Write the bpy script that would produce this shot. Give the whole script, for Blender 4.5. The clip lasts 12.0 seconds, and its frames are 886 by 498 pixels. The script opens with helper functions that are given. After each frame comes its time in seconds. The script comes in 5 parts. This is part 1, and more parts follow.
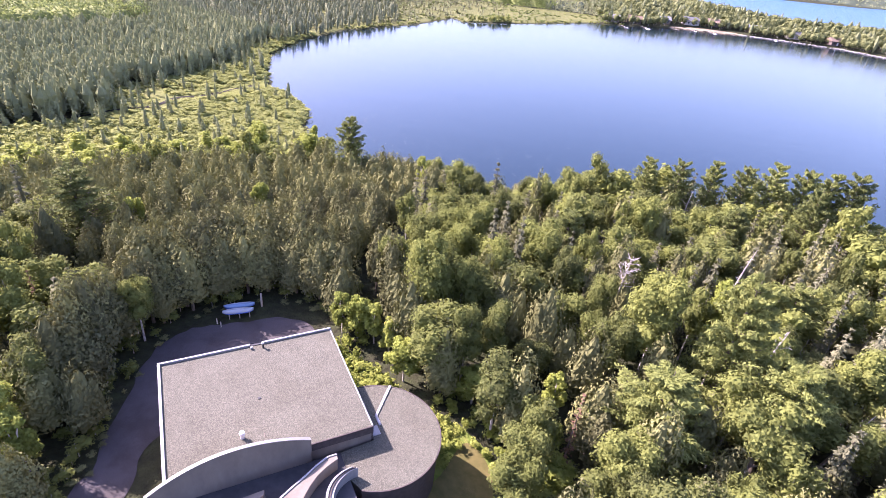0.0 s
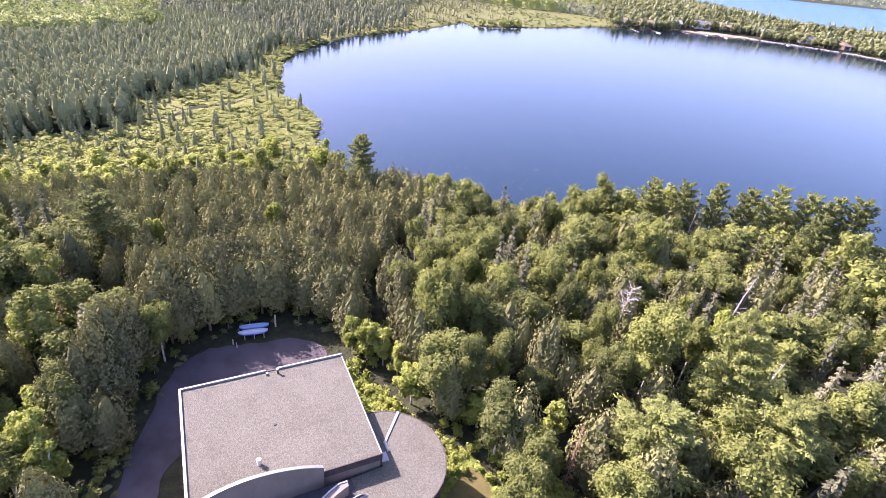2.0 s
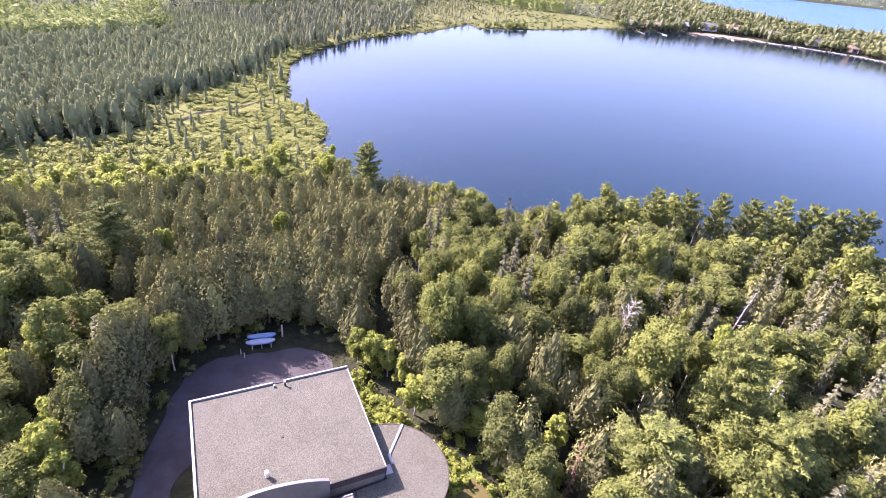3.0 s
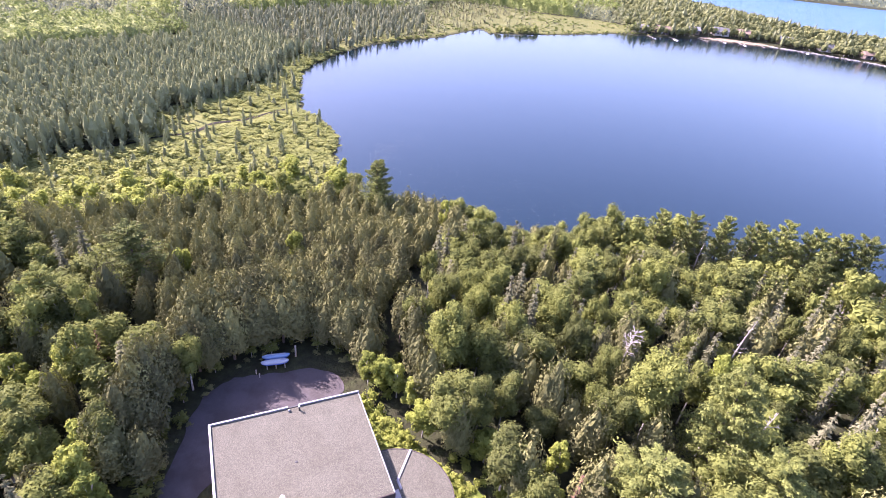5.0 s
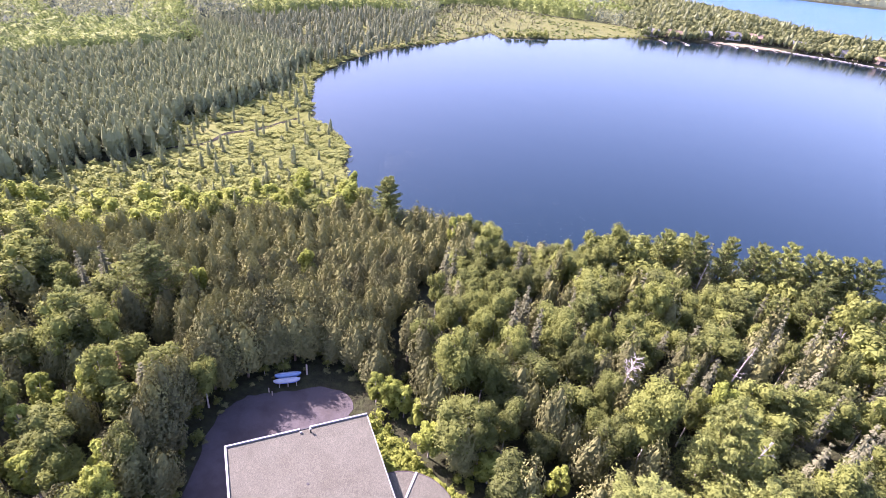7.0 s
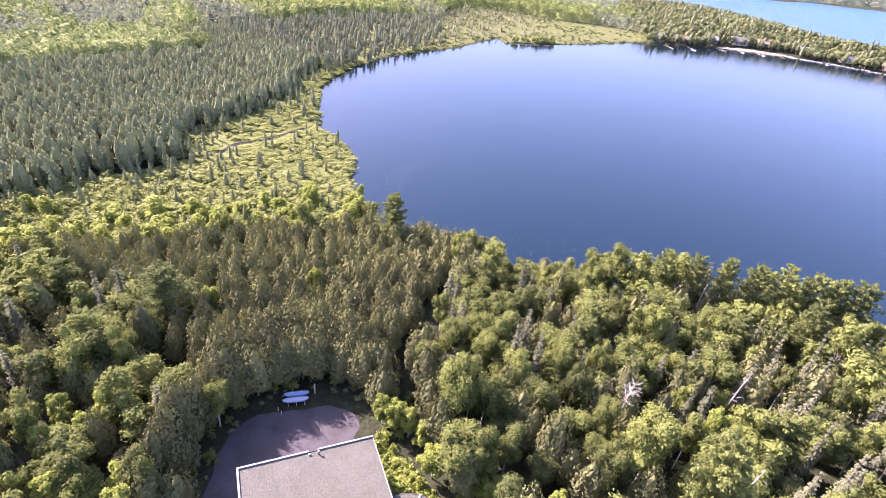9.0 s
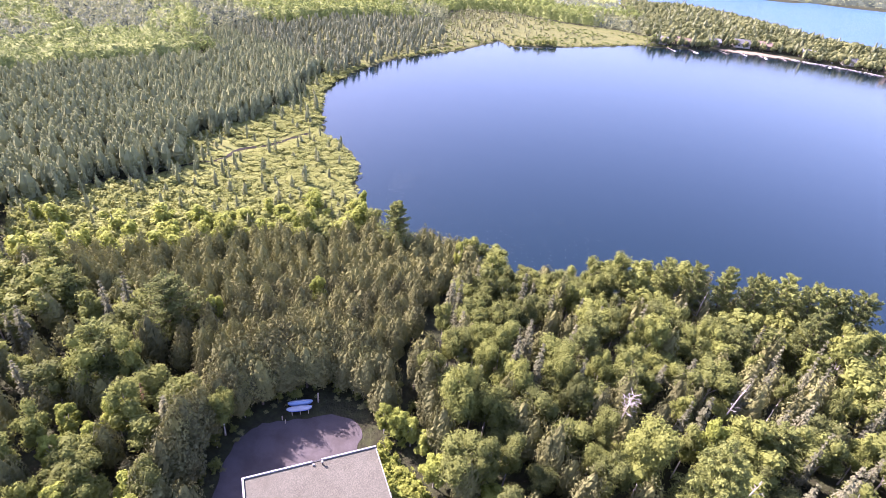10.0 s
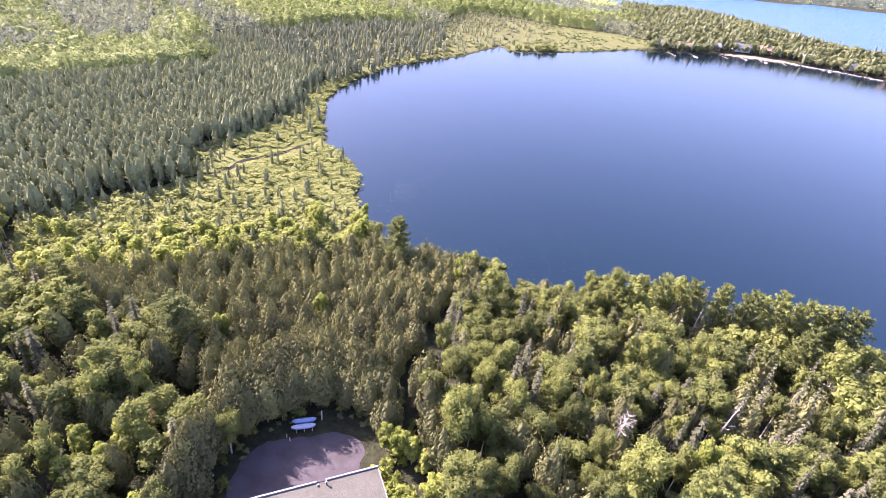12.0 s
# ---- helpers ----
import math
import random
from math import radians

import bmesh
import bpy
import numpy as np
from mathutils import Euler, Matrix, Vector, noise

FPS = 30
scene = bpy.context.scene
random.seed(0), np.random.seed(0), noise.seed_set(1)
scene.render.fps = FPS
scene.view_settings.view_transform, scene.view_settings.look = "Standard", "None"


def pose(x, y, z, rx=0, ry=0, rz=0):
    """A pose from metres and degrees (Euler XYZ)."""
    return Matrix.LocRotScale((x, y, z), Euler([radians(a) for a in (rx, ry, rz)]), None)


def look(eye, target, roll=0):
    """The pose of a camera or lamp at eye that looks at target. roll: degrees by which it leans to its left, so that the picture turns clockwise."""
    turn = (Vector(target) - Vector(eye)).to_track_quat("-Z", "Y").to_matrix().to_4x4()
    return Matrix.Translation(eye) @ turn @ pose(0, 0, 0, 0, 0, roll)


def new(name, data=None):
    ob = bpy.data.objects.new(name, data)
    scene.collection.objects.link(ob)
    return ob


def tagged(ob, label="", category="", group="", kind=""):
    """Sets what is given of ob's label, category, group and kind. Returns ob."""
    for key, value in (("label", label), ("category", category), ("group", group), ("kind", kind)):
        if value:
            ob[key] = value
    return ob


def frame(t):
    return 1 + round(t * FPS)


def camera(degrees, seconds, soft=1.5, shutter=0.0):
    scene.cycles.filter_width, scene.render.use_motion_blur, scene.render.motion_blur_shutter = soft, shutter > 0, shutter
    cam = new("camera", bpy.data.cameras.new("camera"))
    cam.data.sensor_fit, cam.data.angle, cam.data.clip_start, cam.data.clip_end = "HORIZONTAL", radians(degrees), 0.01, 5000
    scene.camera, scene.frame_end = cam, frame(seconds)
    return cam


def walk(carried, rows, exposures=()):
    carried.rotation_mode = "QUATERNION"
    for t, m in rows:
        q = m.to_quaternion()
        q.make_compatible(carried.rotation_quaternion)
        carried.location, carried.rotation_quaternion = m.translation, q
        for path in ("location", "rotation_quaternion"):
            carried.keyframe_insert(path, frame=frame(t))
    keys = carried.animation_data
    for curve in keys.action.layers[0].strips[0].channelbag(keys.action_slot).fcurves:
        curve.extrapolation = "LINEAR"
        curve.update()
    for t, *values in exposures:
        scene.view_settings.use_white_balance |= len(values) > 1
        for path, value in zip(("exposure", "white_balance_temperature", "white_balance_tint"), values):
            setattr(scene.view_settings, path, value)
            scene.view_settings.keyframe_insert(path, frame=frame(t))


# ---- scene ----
cam = camera(78.6, 12.0, soft=0.5)
PATH = [
    (0, (1.734, -0.083, 48.008), (1.664, 1.637, 46.989), 6.2),
    (0.5, (1.686, -0.112, 48.986), (1.609, 1.606, 47.966), 6.2),
    (1, (1.601, -0.162, 50.02), (1.517, 1.554, 48.996), 6.2),
    (1.5, (1.481, -0.248, 51.134), (1.39, 1.466, 50.107), 6.3),
    (2, (1.41, -0.29, 52.234), (1.312, 1.421, 51.204), 6.3),
    (2.5, (1.329, -0.284, 53.303), (1.224, 1.425, 52.269), 6.4),
    (3, (1.245, -0.309, 54.39), (1.131, 1.397, 53.353), 6.4),
    (5, (0.725, -0.379, 58.877), (0.583, 1.318, 57.828), 6.6),
    (5.5, (0.633, -0.374, 59.946), (0.484, 1.32, 58.895), 6.7),
    (6, (0.55, -0.333, 61.079), (0.394, 1.359, 60.023), 6.7),
    (6.5, (0.498, -0.364, 62.205), (0.335, 1.326, 61.147), 6.6),
    (7, (0.429, -0.363, 63.279), (0.258, 1.324, 62.218), 6.7),
    (9, (-0.079, -0.253, 67.722), (-0.265, 1.426, 66.652), 6.9),
    (9.5, (-0.145, -0.255, 68.681), (-0.335, 1.423, 67.61), 6.9),
    (10, (-0.304, -0.207, 69.726), (-0.497, 1.47, 68.653), 6.9),
    (10.5, (-0.394, -0.224, 70.73), (-0.589, 1.452, 69.656), 6.8),
    (11, (-0.484, -0.157, 71.729), (-0.68, 1.518, 70.654), 6.8),
    (11.5, (-0.61, -0.067, 72.694), (-0.806, 1.607, 71.617), 6.8),
    (12, (-0.704, -0.039, 73.703), (-0.899, 1.634, 72.626), 6.9),
]
walk(cam, [(t, look(eye, target, roll)) for t, eye, target, roll in PATH], [(0.0, 2.28, 5980, 47.0), (6.0, 2.32, 5980, 48.0), (12.0, 2.38, 6020, 49.0)])

# ---- world, sun ----
SUN_AZ, SUN_EL = radians(-67.0), radians(37.5)      # bearing from +y towards +x, height
TO_SUN = Vector((math.sin(SUN_AZ) * math.cos(SUN_EL), math.cos(SUN_AZ) * math.cos(SUN_EL), math.sin(SUN_EL)))
world = bpy.data.worlds.new("sky")
scene.world = world
world.use_nodes = True
wn = world.node_tree.nodes
sky = wn.new("ShaderNodeTexSky")
sky.sky_type, sky.sun_disc = "NISHITA", False
sky.sun_elevation, sky.sun_rotation = SUN_EL, SUN_AZ
sky.air_density, sky.dust_density, sky.ozone_density = 1.0, 2.0, 1.8
wn["Background"].inputs["Strength"].default_value = 0.118
world.node_tree.links.new(sky.outputs["Color"], wn["Background"].inputs["Color"])
sun = new("sun", bpy.data.lights.new("sun", "SUN"))
sun.data.energy, sun.data.angle, sun.data.color = 5.0, radians(0.6), (1.0, 0.93, 0.79)
sun.matrix_world = look(Vector((0, 0, 80)) + TO_SUN * 100, Vector((0, 0, 80)))


# ---- materials ----
class Mat:
    """A small node builder round one Principled material."""

    def __init__(self, name, rough=0.8, metal=0.0, spec=0.3):
        self.m = bpy.data.materials.new(name)
        self.m.use_nodes = True
        self.t = self.m.node_tree
        self.b = self.t.nodes["Principled BSDF"]
        self.b.inputs["Roughness"].default_value = rough
        self.b.inputs["Metallic"].default_value = metal
        self.b.inputs["Specular IOR Level"].default_value = spec

    def add(self, kind, **values):
        n = self.t.nodes.new(kind)
        for k, v in values.items():
            n.inputs[k].default_value = v
        return n

    def link(self, a, b):
        self.t.links.new(a, b)

    def noise(self, scale, detail=4.0, rough=0.6, stretch=None):
        co = self.add("ShaderNodeNewGeometry").outputs["Position"]
        if stretch:
            mp = self.add("ShaderNodeMapping")
            mp.inputs["Scale"].default_value = stretch
            self.link(co, mp.inputs["Vector"])
            co = mp.outputs["Vector"]
        n = self.add("ShaderNodeTexNoise", Scale=scale, Detail=detail, Roughness=rough)
        self.link(co, n.inputs["Vector"])
        return n.outputs["Fac"]

    def ramp(self, fac, stops):
        r = self.add("ShaderNodeValToRGB")
        e = r.color_ramp.elements
        while len(e) < len(stops):
            e.new(0.5)
        for el, (p, c) in zip(e, stops):
            el.position, el.color = p, (*c, 1)
        self.link(fac, r.inputs["Fac"])
        return r.outputs["Color"]

    def mix(self, fac, a, b, kind="MIX"):
        n = self.t.nodes.new("ShaderNodeMix")
        n.data_type, n.blend_type = "RGBA", kind
        if isinstance(fac, float):
            n.inputs["Factor"].default_value = fac
        else:
            self.link(fac, n.inputs["Factor"])
        for v, k in ((a, 6), (b, 7)):
            if isinstance(v, tuple):
                n.inputs[k].default_value = (*v, 1)
            else:
                self.link(v, n.inputs[k])
        return n.outputs[2]

    def math(self, op, a, b=None):
        n = self.t.nodes.new("ShaderNodeMath")
        n.operation = op
        for v, k in ((a, 0), (b, 1)):
            if v is None:
                continue
            if isinstance(v, (int, float)):
                n.inputs[k].default_value = v
            else:
                self.link(v, n.inputs[k])
        return n.outputs[0]

    def attr(self, name):
        n = self.t.nodes.new("ShaderNodeAttribute")
        n.attribute_name = name
        return n.outputs["Fac"]

    def colour(self, c):
        if isinstance(c, tuple):
            self.b.inputs["Base Color"].default_value = (*c, 1)
        else:
            self.link(c, self.b.inputs["Base Color"])
        return self

    def bump(self, h, strength, distance):
        n = self.add("ShaderNodeBump", Strength=strength, Distance=distance)
        self.link(h, n.inputs["Height"])
        self.link(n.outputs["Normal"], self.b.inputs["Normal"])
        return self


def leaf_material(name, dark, mid, light, through_leaf=0.35, by_tree=0.52, rough=0.55, yellow=0.35):
    """Foliage: the hue differs from tree to tree and from leaf cluster to leaf cluster, and light passes through."""
    k = Mat(name, rough, 0.0, 0.02)
    tree = k.math("PINGPONG", k.math("ADD", k.attr("vary"), k.add("ShaderNodeObjectInfo").outputs["Random"]), 1.0)
    leaf = k.add("ShaderNodeNewGeometry").outputs["Random Per Island"]
    f = k.math("ADD", k.math("MULTIPLY", tree, by_tree), k.math("MULTIPLY", leaf, 1 - by_tree))
    f = k.math("ADD", f, k.math("MULTIPLY", k.math("SUBTRACT", k.noise(2.2, 3.0, 0.7), 0.5), 0.7))
    c = k.ramp(f, [(0.08, dark), (0.5, mid), (0.95, light)])
    k.colour(c)
    tr = k.add("ShaderNodeBsdfTranslucent")
    warm = k.mix(yellow, c, (0.32, 0.32, 0.07))
    k.link(warm, tr.inputs["Color"])
    mx = k.add("ShaderNodeMixShader", Fac=through_leaf)
    k.link(k.b.outputs[0], mx.inputs[1])
    k.link(tr.outputs[0], mx.inputs[2])
    k.link(mx.outputs[0], k.t.nodes["Material Output"].inputs["Surface"])
    return k.m


M_CEDAR = leaf_material("cedar_foliage", (0.090, 0.092, 0.044), (0.134, 0.136, 0.057), (0.188, 0.188, 0.074), 0.08, 0.84, yellow=0.12)
M_SPRUCE = leaf_material("spruce_foliage", (0.085, 0.088, 0.054), (0.128, 0.130, 0.076), (0.180, 0.178, 0.104), 0.18, 0.70)
M_PINE = leaf_material("pine_foliage", (0.098, 0.116, 0.042), (0.154, 0.176, 0.054), (0.212, 0.238, 0.070), 0.34, 0.60, yellow=0.15)
M_BROAD = leaf_material("broadleaf_foliage", (0.080, 0.092, 0.034), (0.134, 0.152, 0.044), (0.192, 0.214, 0.057), 0.36, 0.72, yellow=0.22)
M_SAPLING = leaf_material("sapling_foliage", (0.158, 0.186, 0.044), (0.230, 0.266, 0.056), (0.320, 0.346, 0.084), 0.40, 0.66, yellow=0.25)
M_SHRUB = leaf_material("swamp_shrub_foliage", (0.146, 0.166, 0.054), (0.200, 0.222, 0.068), (0.264, 0.280, 0.094), 0.40, 0.80, yellow=0.15)
# far conifers: distance haze put into the needles as a lighter grey-green
M_HAZED_CONIFER = leaf_material("hazed_conifer_foliage", (0.166, 0.182, 0.094), (0.204, 0.220, 0.112), (0.244, 0.260, 0.130), 0.26, 0.8, 0.55, 0.0)
M_ASPEN = leaf_material("aspen_foliage", (0.088, 0.118, 0.044), (0.130, 0.168, 0.054), (0.182, 0.224, 0.066), 0.46, 0.8, yellow=0.10)
M_FARSHORE = leaf_material("far_shore_foliage", (0.100, 0.116, 0.054), (0.146, 0.162, 0.070), (0.200, 0.214, 0.090), 0.42, 0.7, yellow=0.1)
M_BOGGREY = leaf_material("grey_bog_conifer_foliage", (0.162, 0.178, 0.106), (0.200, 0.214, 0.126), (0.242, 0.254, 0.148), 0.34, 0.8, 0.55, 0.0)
M_DEADLEAF = leaf_material("rust_brown_needles", (0.105, 0.062, 0.042), (0.140, 0.082, 0.054), (0.180, 0.110, 0.072), 0.10)

k = Mat("forest_canopy", 0.75, 0.0, 0.05)
grain = k.noise(0.9, 4.0, 0.7)
tone = k.math("ADD", k.math("MULTIPLY", k.attr("vary"), 0.6), k.math("MULTIPLY", grain, 0.5))
leafy = k.ramp(tone, [(0.15, (0.130, 0.152, 0.052)), (0.5, (0.185, 0.215, 0.070)), (0.9, (0.250, 0.280, 0.092))])
needle = k.ramp(tone, [(0.15, (0.045, 0.060, 0.045)), (0.5, (0.070, 0.088, 0.060)), (0.9, (0.105, 0.125, 0.080))])
M_CANOPY = k.colour(k.mix(k.attr("conifer"), leafy, needle)).bump(k.noise(1.3, 5.0, 0.7), 0.9, 0.8).m
k = Mat("bark", 0.9)
M_BARK = k.colour(k.ramp(k.noise(6.0, stretch=(1, 1, 0.2)), [(0.3, (0.06, 0.045, 0.035)), (0.7, (0.17, 0.14, 0.11))])).m
k = Mat("pale_bark", 0.8)
M_PALE = k.colour(k.ramp(k.noise(5.0, stretch=(1, 1, 0.4)), [(0.35, (0.22, 0.19, 0.17)), (0.65, (0.55, 0.51, 0.47))])).m

k = Mat("forest_floor", 0.95, 0.0, 0.1)
litter = k.ramp(k.noise(0.8, 8.0), [(0.3, (0.024, 0.022, 0.014)), (0.55, (0.036, 0.040, 0.019)), (0.75, (0.050, 0.060, 0.024))])
sedge = k.ramp(k.noise(0.35, 8.0), [(0.3, (0.090, 0.106, 0.032)), (0.5, (0.124, 0.138, 0.040)), (0.7, (0.162, 0.162, 0.054))])
sedge = k.mix(k.ramp(k.noise(0.045, 5.0, 0.65, (1, 2.5, 1)), [(0.42, (0, 0, 0)), (0.62, (0.45, 0.45, 0.45))]), sedge, (0.176, 0.164, 0.056))
M_GROUND = k.colour(k.mix(k.attr("open"), litter, sedge)).bump(k.noise(1.5, 6.0), 0.8, 0.4).m

k = Mat("lawn", 0.9, 0.0, 0.15)
M_GRASS = k.colour(k.ramp(k.noise(0.7, 8.0), [(0.30, (0.060, 0.095, 0.018)), (0.5, (0.130, 0.170, 0.030)), (0.7, (0.200, 0.200, 0.055))])).bump(k.noise(9.0, 6.0), 0.8, 0.15).m
k = Mat("mown_path", 0.9, 0.0, 0.15)
M_MOWN = k.colour(k.ramp(k.noise(1.2, 8.0), [(0.3, (0.080, 0.078, 0.024)), (0.7, (0.135, 0.110, 0.040))])).bump(k.noise(12.0, 6.0), 0.5, 0.08).m
k = Mat("gravel_yard", 0.92, 0.0, 0.2)
fine = k.ramp(k.noise(14.0, 6.0, 0.8), [(0.3, (0.052, 0.046, 0.048)), (0.6, (0.084, 0.075, 0.077)), (0.8, (0.140, 0.127, 0.126))])
M_GRAVEL = k.colour(k.mix(k.ramp(k.noise(0.35, 5.0), [(0.4, (0, 0, 0)), (0.65, (0.6, 0.6, 0.6))]), fine, (0.55, 0.52, 0.46), "MULTIPLY")).bump(k.noise(20.0, 4.0), 0.5, 0.05).m

k = Mat("lake_water", 0.13, 0.0, 0.78)
k.b.inputs["IOR"].default_value = 1.33
k.b.inputs["Specular Tint"].default_value = (0.48, 0.92, 1.0, 1)
k.colour((0.003, 0.009, 0.013))
wave = k.math("ADD", k.math("MULTIPLY", k.noise(1.6, 3.0, 0.5, (1.0, 1.7, 1.0)), 0.5), k.math("MULTIPLY", k.noise(0.05, 4.0, 0.6, (0.6, 2.2, 1.0)), 1.0))
M_WATER = k.bump(wave, 0.12, 0.25).m
k = Mat("peat_water", 0.7, 0.0, 0.08)
M_PEAT = k.colour(k.ramp(k.noise(0.6, 4.0), [(0.4, (0.007, 0.006, 0.004)), (0.7, (0.018, 0.015, 0.009))])).m
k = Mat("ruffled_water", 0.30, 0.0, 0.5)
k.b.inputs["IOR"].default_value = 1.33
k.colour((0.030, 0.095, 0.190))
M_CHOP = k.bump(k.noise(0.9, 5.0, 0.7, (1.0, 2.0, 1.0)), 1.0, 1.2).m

k = Mat("roof_gravel", 0.9, 0.0, 0.2)
cell = k.add("ShaderNodeTexVoronoi", Scale=13.0)
k.link(k.add("ShaderNodeNewGeometry").outputs["Position"], cell.inputs["Vector"])
speck = k.ramp(cell.outputs["Color"], [(0.15, (0.067, 0.065, 0.050)), (0.5, (0.089, 0.087, 0.066)), (0.9, (0.126, 0.123, 0.094))])
stain = k.ramp(k.noise(0.28, 6.0, 0.65), [(0.30, (0.84, 0.82, 0.80)), (0.6, (1, 1, 1))])
M_ROOF = k.colour(k.mix(1.0, speck, stain, "MULTIPLY")).bump(cell.outputs["Distance"], 0.6, 0.06).m
k = Mat("white_flashing", 0.45, 0.3, 0.5)
M_FLASH = k.colour(k.ramp(k.noise(1.5, 5.0), [(0.35, (0.19, 0.19, 0.20)), (0.65, (0.28, 0.28, 0.28))])).m
k = Mat("beige_stucco", 0.85, 0.0, 0.2)
M_STUCCO = k.colour(k.ramp(k.noise(1.1, 7.0, 0.65, (1, 1, 0.4)), [(0.3, (0.140, 0.118, 0.096)), (0.7, (0.188, 0.160, 0.130))])).bump(k.noise(30.0, 3.0), 0.3, 0.02).m
# court roof: darker than the gravel, the court's full shade is in this colour
k = Mat("court_roof_shade", 0.7, 0.0, 0.3)
M_COURT_SHADE = k.colour(k.ramp(k.noise(0.8, 6.0), [(0.3, (0.030, 0.030, 0.033)), (0.7, (0.062, 0.060, 0.062))])).m
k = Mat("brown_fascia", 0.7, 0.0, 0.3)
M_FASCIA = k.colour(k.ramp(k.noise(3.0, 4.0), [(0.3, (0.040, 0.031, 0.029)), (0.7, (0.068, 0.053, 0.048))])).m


def plain(name, c, rough=0.5, metal=0.0, amount=0.25, scale=4.0):
    q = Mat(name, rough, metal, 0.4)
    lo, hi = tuple(v * (1 - amount) for v in c), tuple(min(1, v * (1 + amount)) for v in c)
    return q.colour(q.ramp(q.noise(scale, 5.0), [(0.3, lo), (0.7, hi)])).m


M_COPING = plain("pale_grey_coping", (0.24, 0.235, 0.23), 0.5, 0.2, 0.15, 1.5)
M_WHITE = plain("white_paint", (0.60, 0.60, 0.60), 0.5, 0.0, 0.1)
M_KBLUE = plain("blue_hull", (0.05, 0.14, 0.50), 0.35, 0.0, 0.1)
M_KSKY = plain("sky_blue_hull", (0.21, 0.31, 0.47), 0.35, 0.0, 0.08)
M_KPALE = plain("pale_hull", (0.38, 0.42, 0.48), 0.35, 0.0, 0.08)
M_POST = plain("weathered_wood", (0.40, 0.36, 0.30), 0.85)
M_DOCK = plain("grey_dock_boards", (0.17, 0.155, 0.14), 0.9)
M_DARK = plain("dark_metal", (0.05, 0.05, 0.05), 0.5, 0.5)
M_SAND = plain("sand", (0.22, 0.175, 0.115), 0.95, 0.0, 0.2, 0.3)
M_STONE = plain("shore_stones", (0.24, 0.23, 0.22), 0.9, 0.0, 0.3, 0.8)
M_LILY = plain("lily_pads", (0.060, 0.065, 0.055), 0.6)


# ---- mesh helpers ----
def raw_mesh(name, v, f, mat, attrs=(), smooth=False):
    """A mesh from arrays: v (n, 3), or (n, 6) with a normal of its own at each point; f (m, 3 or 4)."""
    me = bpy.data.meshes.new(name)
    v, f = np.asarray(v, np.float32), np.asarray(f, np.int32)
    v, soft = v[:, :3], v[:, 3:]
    n = f.shape[1]
    me.vertices.add(len(v))
    me.vertices.foreach_set("co", np.ascontiguousarray(v).ravel())
    me.loops.add(f.size)
    me.loops.foreach_set("vertex_index", f.ravel())
    me.polygons.add(len(f))
    me.polygons.foreach_set("loop_start", np.arange(0, f.size, n, dtype=np.int32))
    me.polygons.foreach_set("use_smooth", np.full(len(f), smooth))
    for key, values in attrs:
        me.attributes.new(key, "FLOAT", "POINT").data.foreach_set("value", np.asarray(values, np.float32))
    me.materials.append(mat)
    me.update(calc_edges=True)
    if soft.size:
        me.attributes.new("custom_normal", "FLOAT_VECTOR", "POINT").data.foreach_set("vector", np.ascontiguousarray(soft).ravel())
    return me


def part(name, bm, mat, parent, label=""):
    """One bmesh as one mesh object under a thing or a part."""
    me = bpy.data.meshes.new(name)
    bmesh.ops.recalc_face_normals(bm, faces=bm.faces[:])
    bm.to_mesh(me)
    bm.free()
    me.materials.append(mat)
    ob = new(name, me)
    ob.parent = parent
    return tagged(ob, label)


def box(x0, x1, y0, y1, z0, z1, bevel=0.0):
    bm = bmesh.new()
    bmesh.ops.create_cube(bm, size=1.0, matrix=Matrix.Translation(((x0 + x1) / 2, (y0 + y1) / 2, (z0 + z1) / 2)) @ Matrix.Diagonal((x1 - x0, y1 - y0, z1 - z0, 1)))
    if bevel:
        bmesh.ops.bevel(bm, geom=bm.edges[:], offset=bevel, segments=1, affect="EDGES")
    return bm


def prism(outline, z0, z1):
    """An upright prism over an outline in plan; z0 and z1 may be numbers or functions of (x, y)."""
    bm = bmesh.new()
    lo = [bm.verts.new((x, y, z0(x, y) if callable(z0) else z0)) for x, y in outline]
    hi = [bm.verts.new((x, y, z1(x, y) if callable(z1) else z1)) for x, y in outline]
    n = len(outline)
    bm.faces.new(hi)
    bm.faces.new(lo[::-1])
    for i in range(n):
        bm.faces.new((lo[i], lo[(i + 1) % n], hi[(i + 1) % n], hi[i]))
    return bm


def rod(p, q, r0, r1, sides=7):
    bm = bmesh.new()
    p, q = Vector(p), Vector(q)
    m = Matrix.Translation((p + q) / 2) @ (q - p).to_track_quat("Z", "Y").to_matrix().to_4x4()
    bmesh.ops.create_cone(bm, cap_ends=True, segments=sides, radius1=r0, radius2=r1, depth=(q - p).length, matrix=m)
    return bm


def thing(name, m, label, category, group="", kind=""):
    ob = new(name)
    ob.matrix_basis = m
    return tagged(ob, label, category, group, kind)


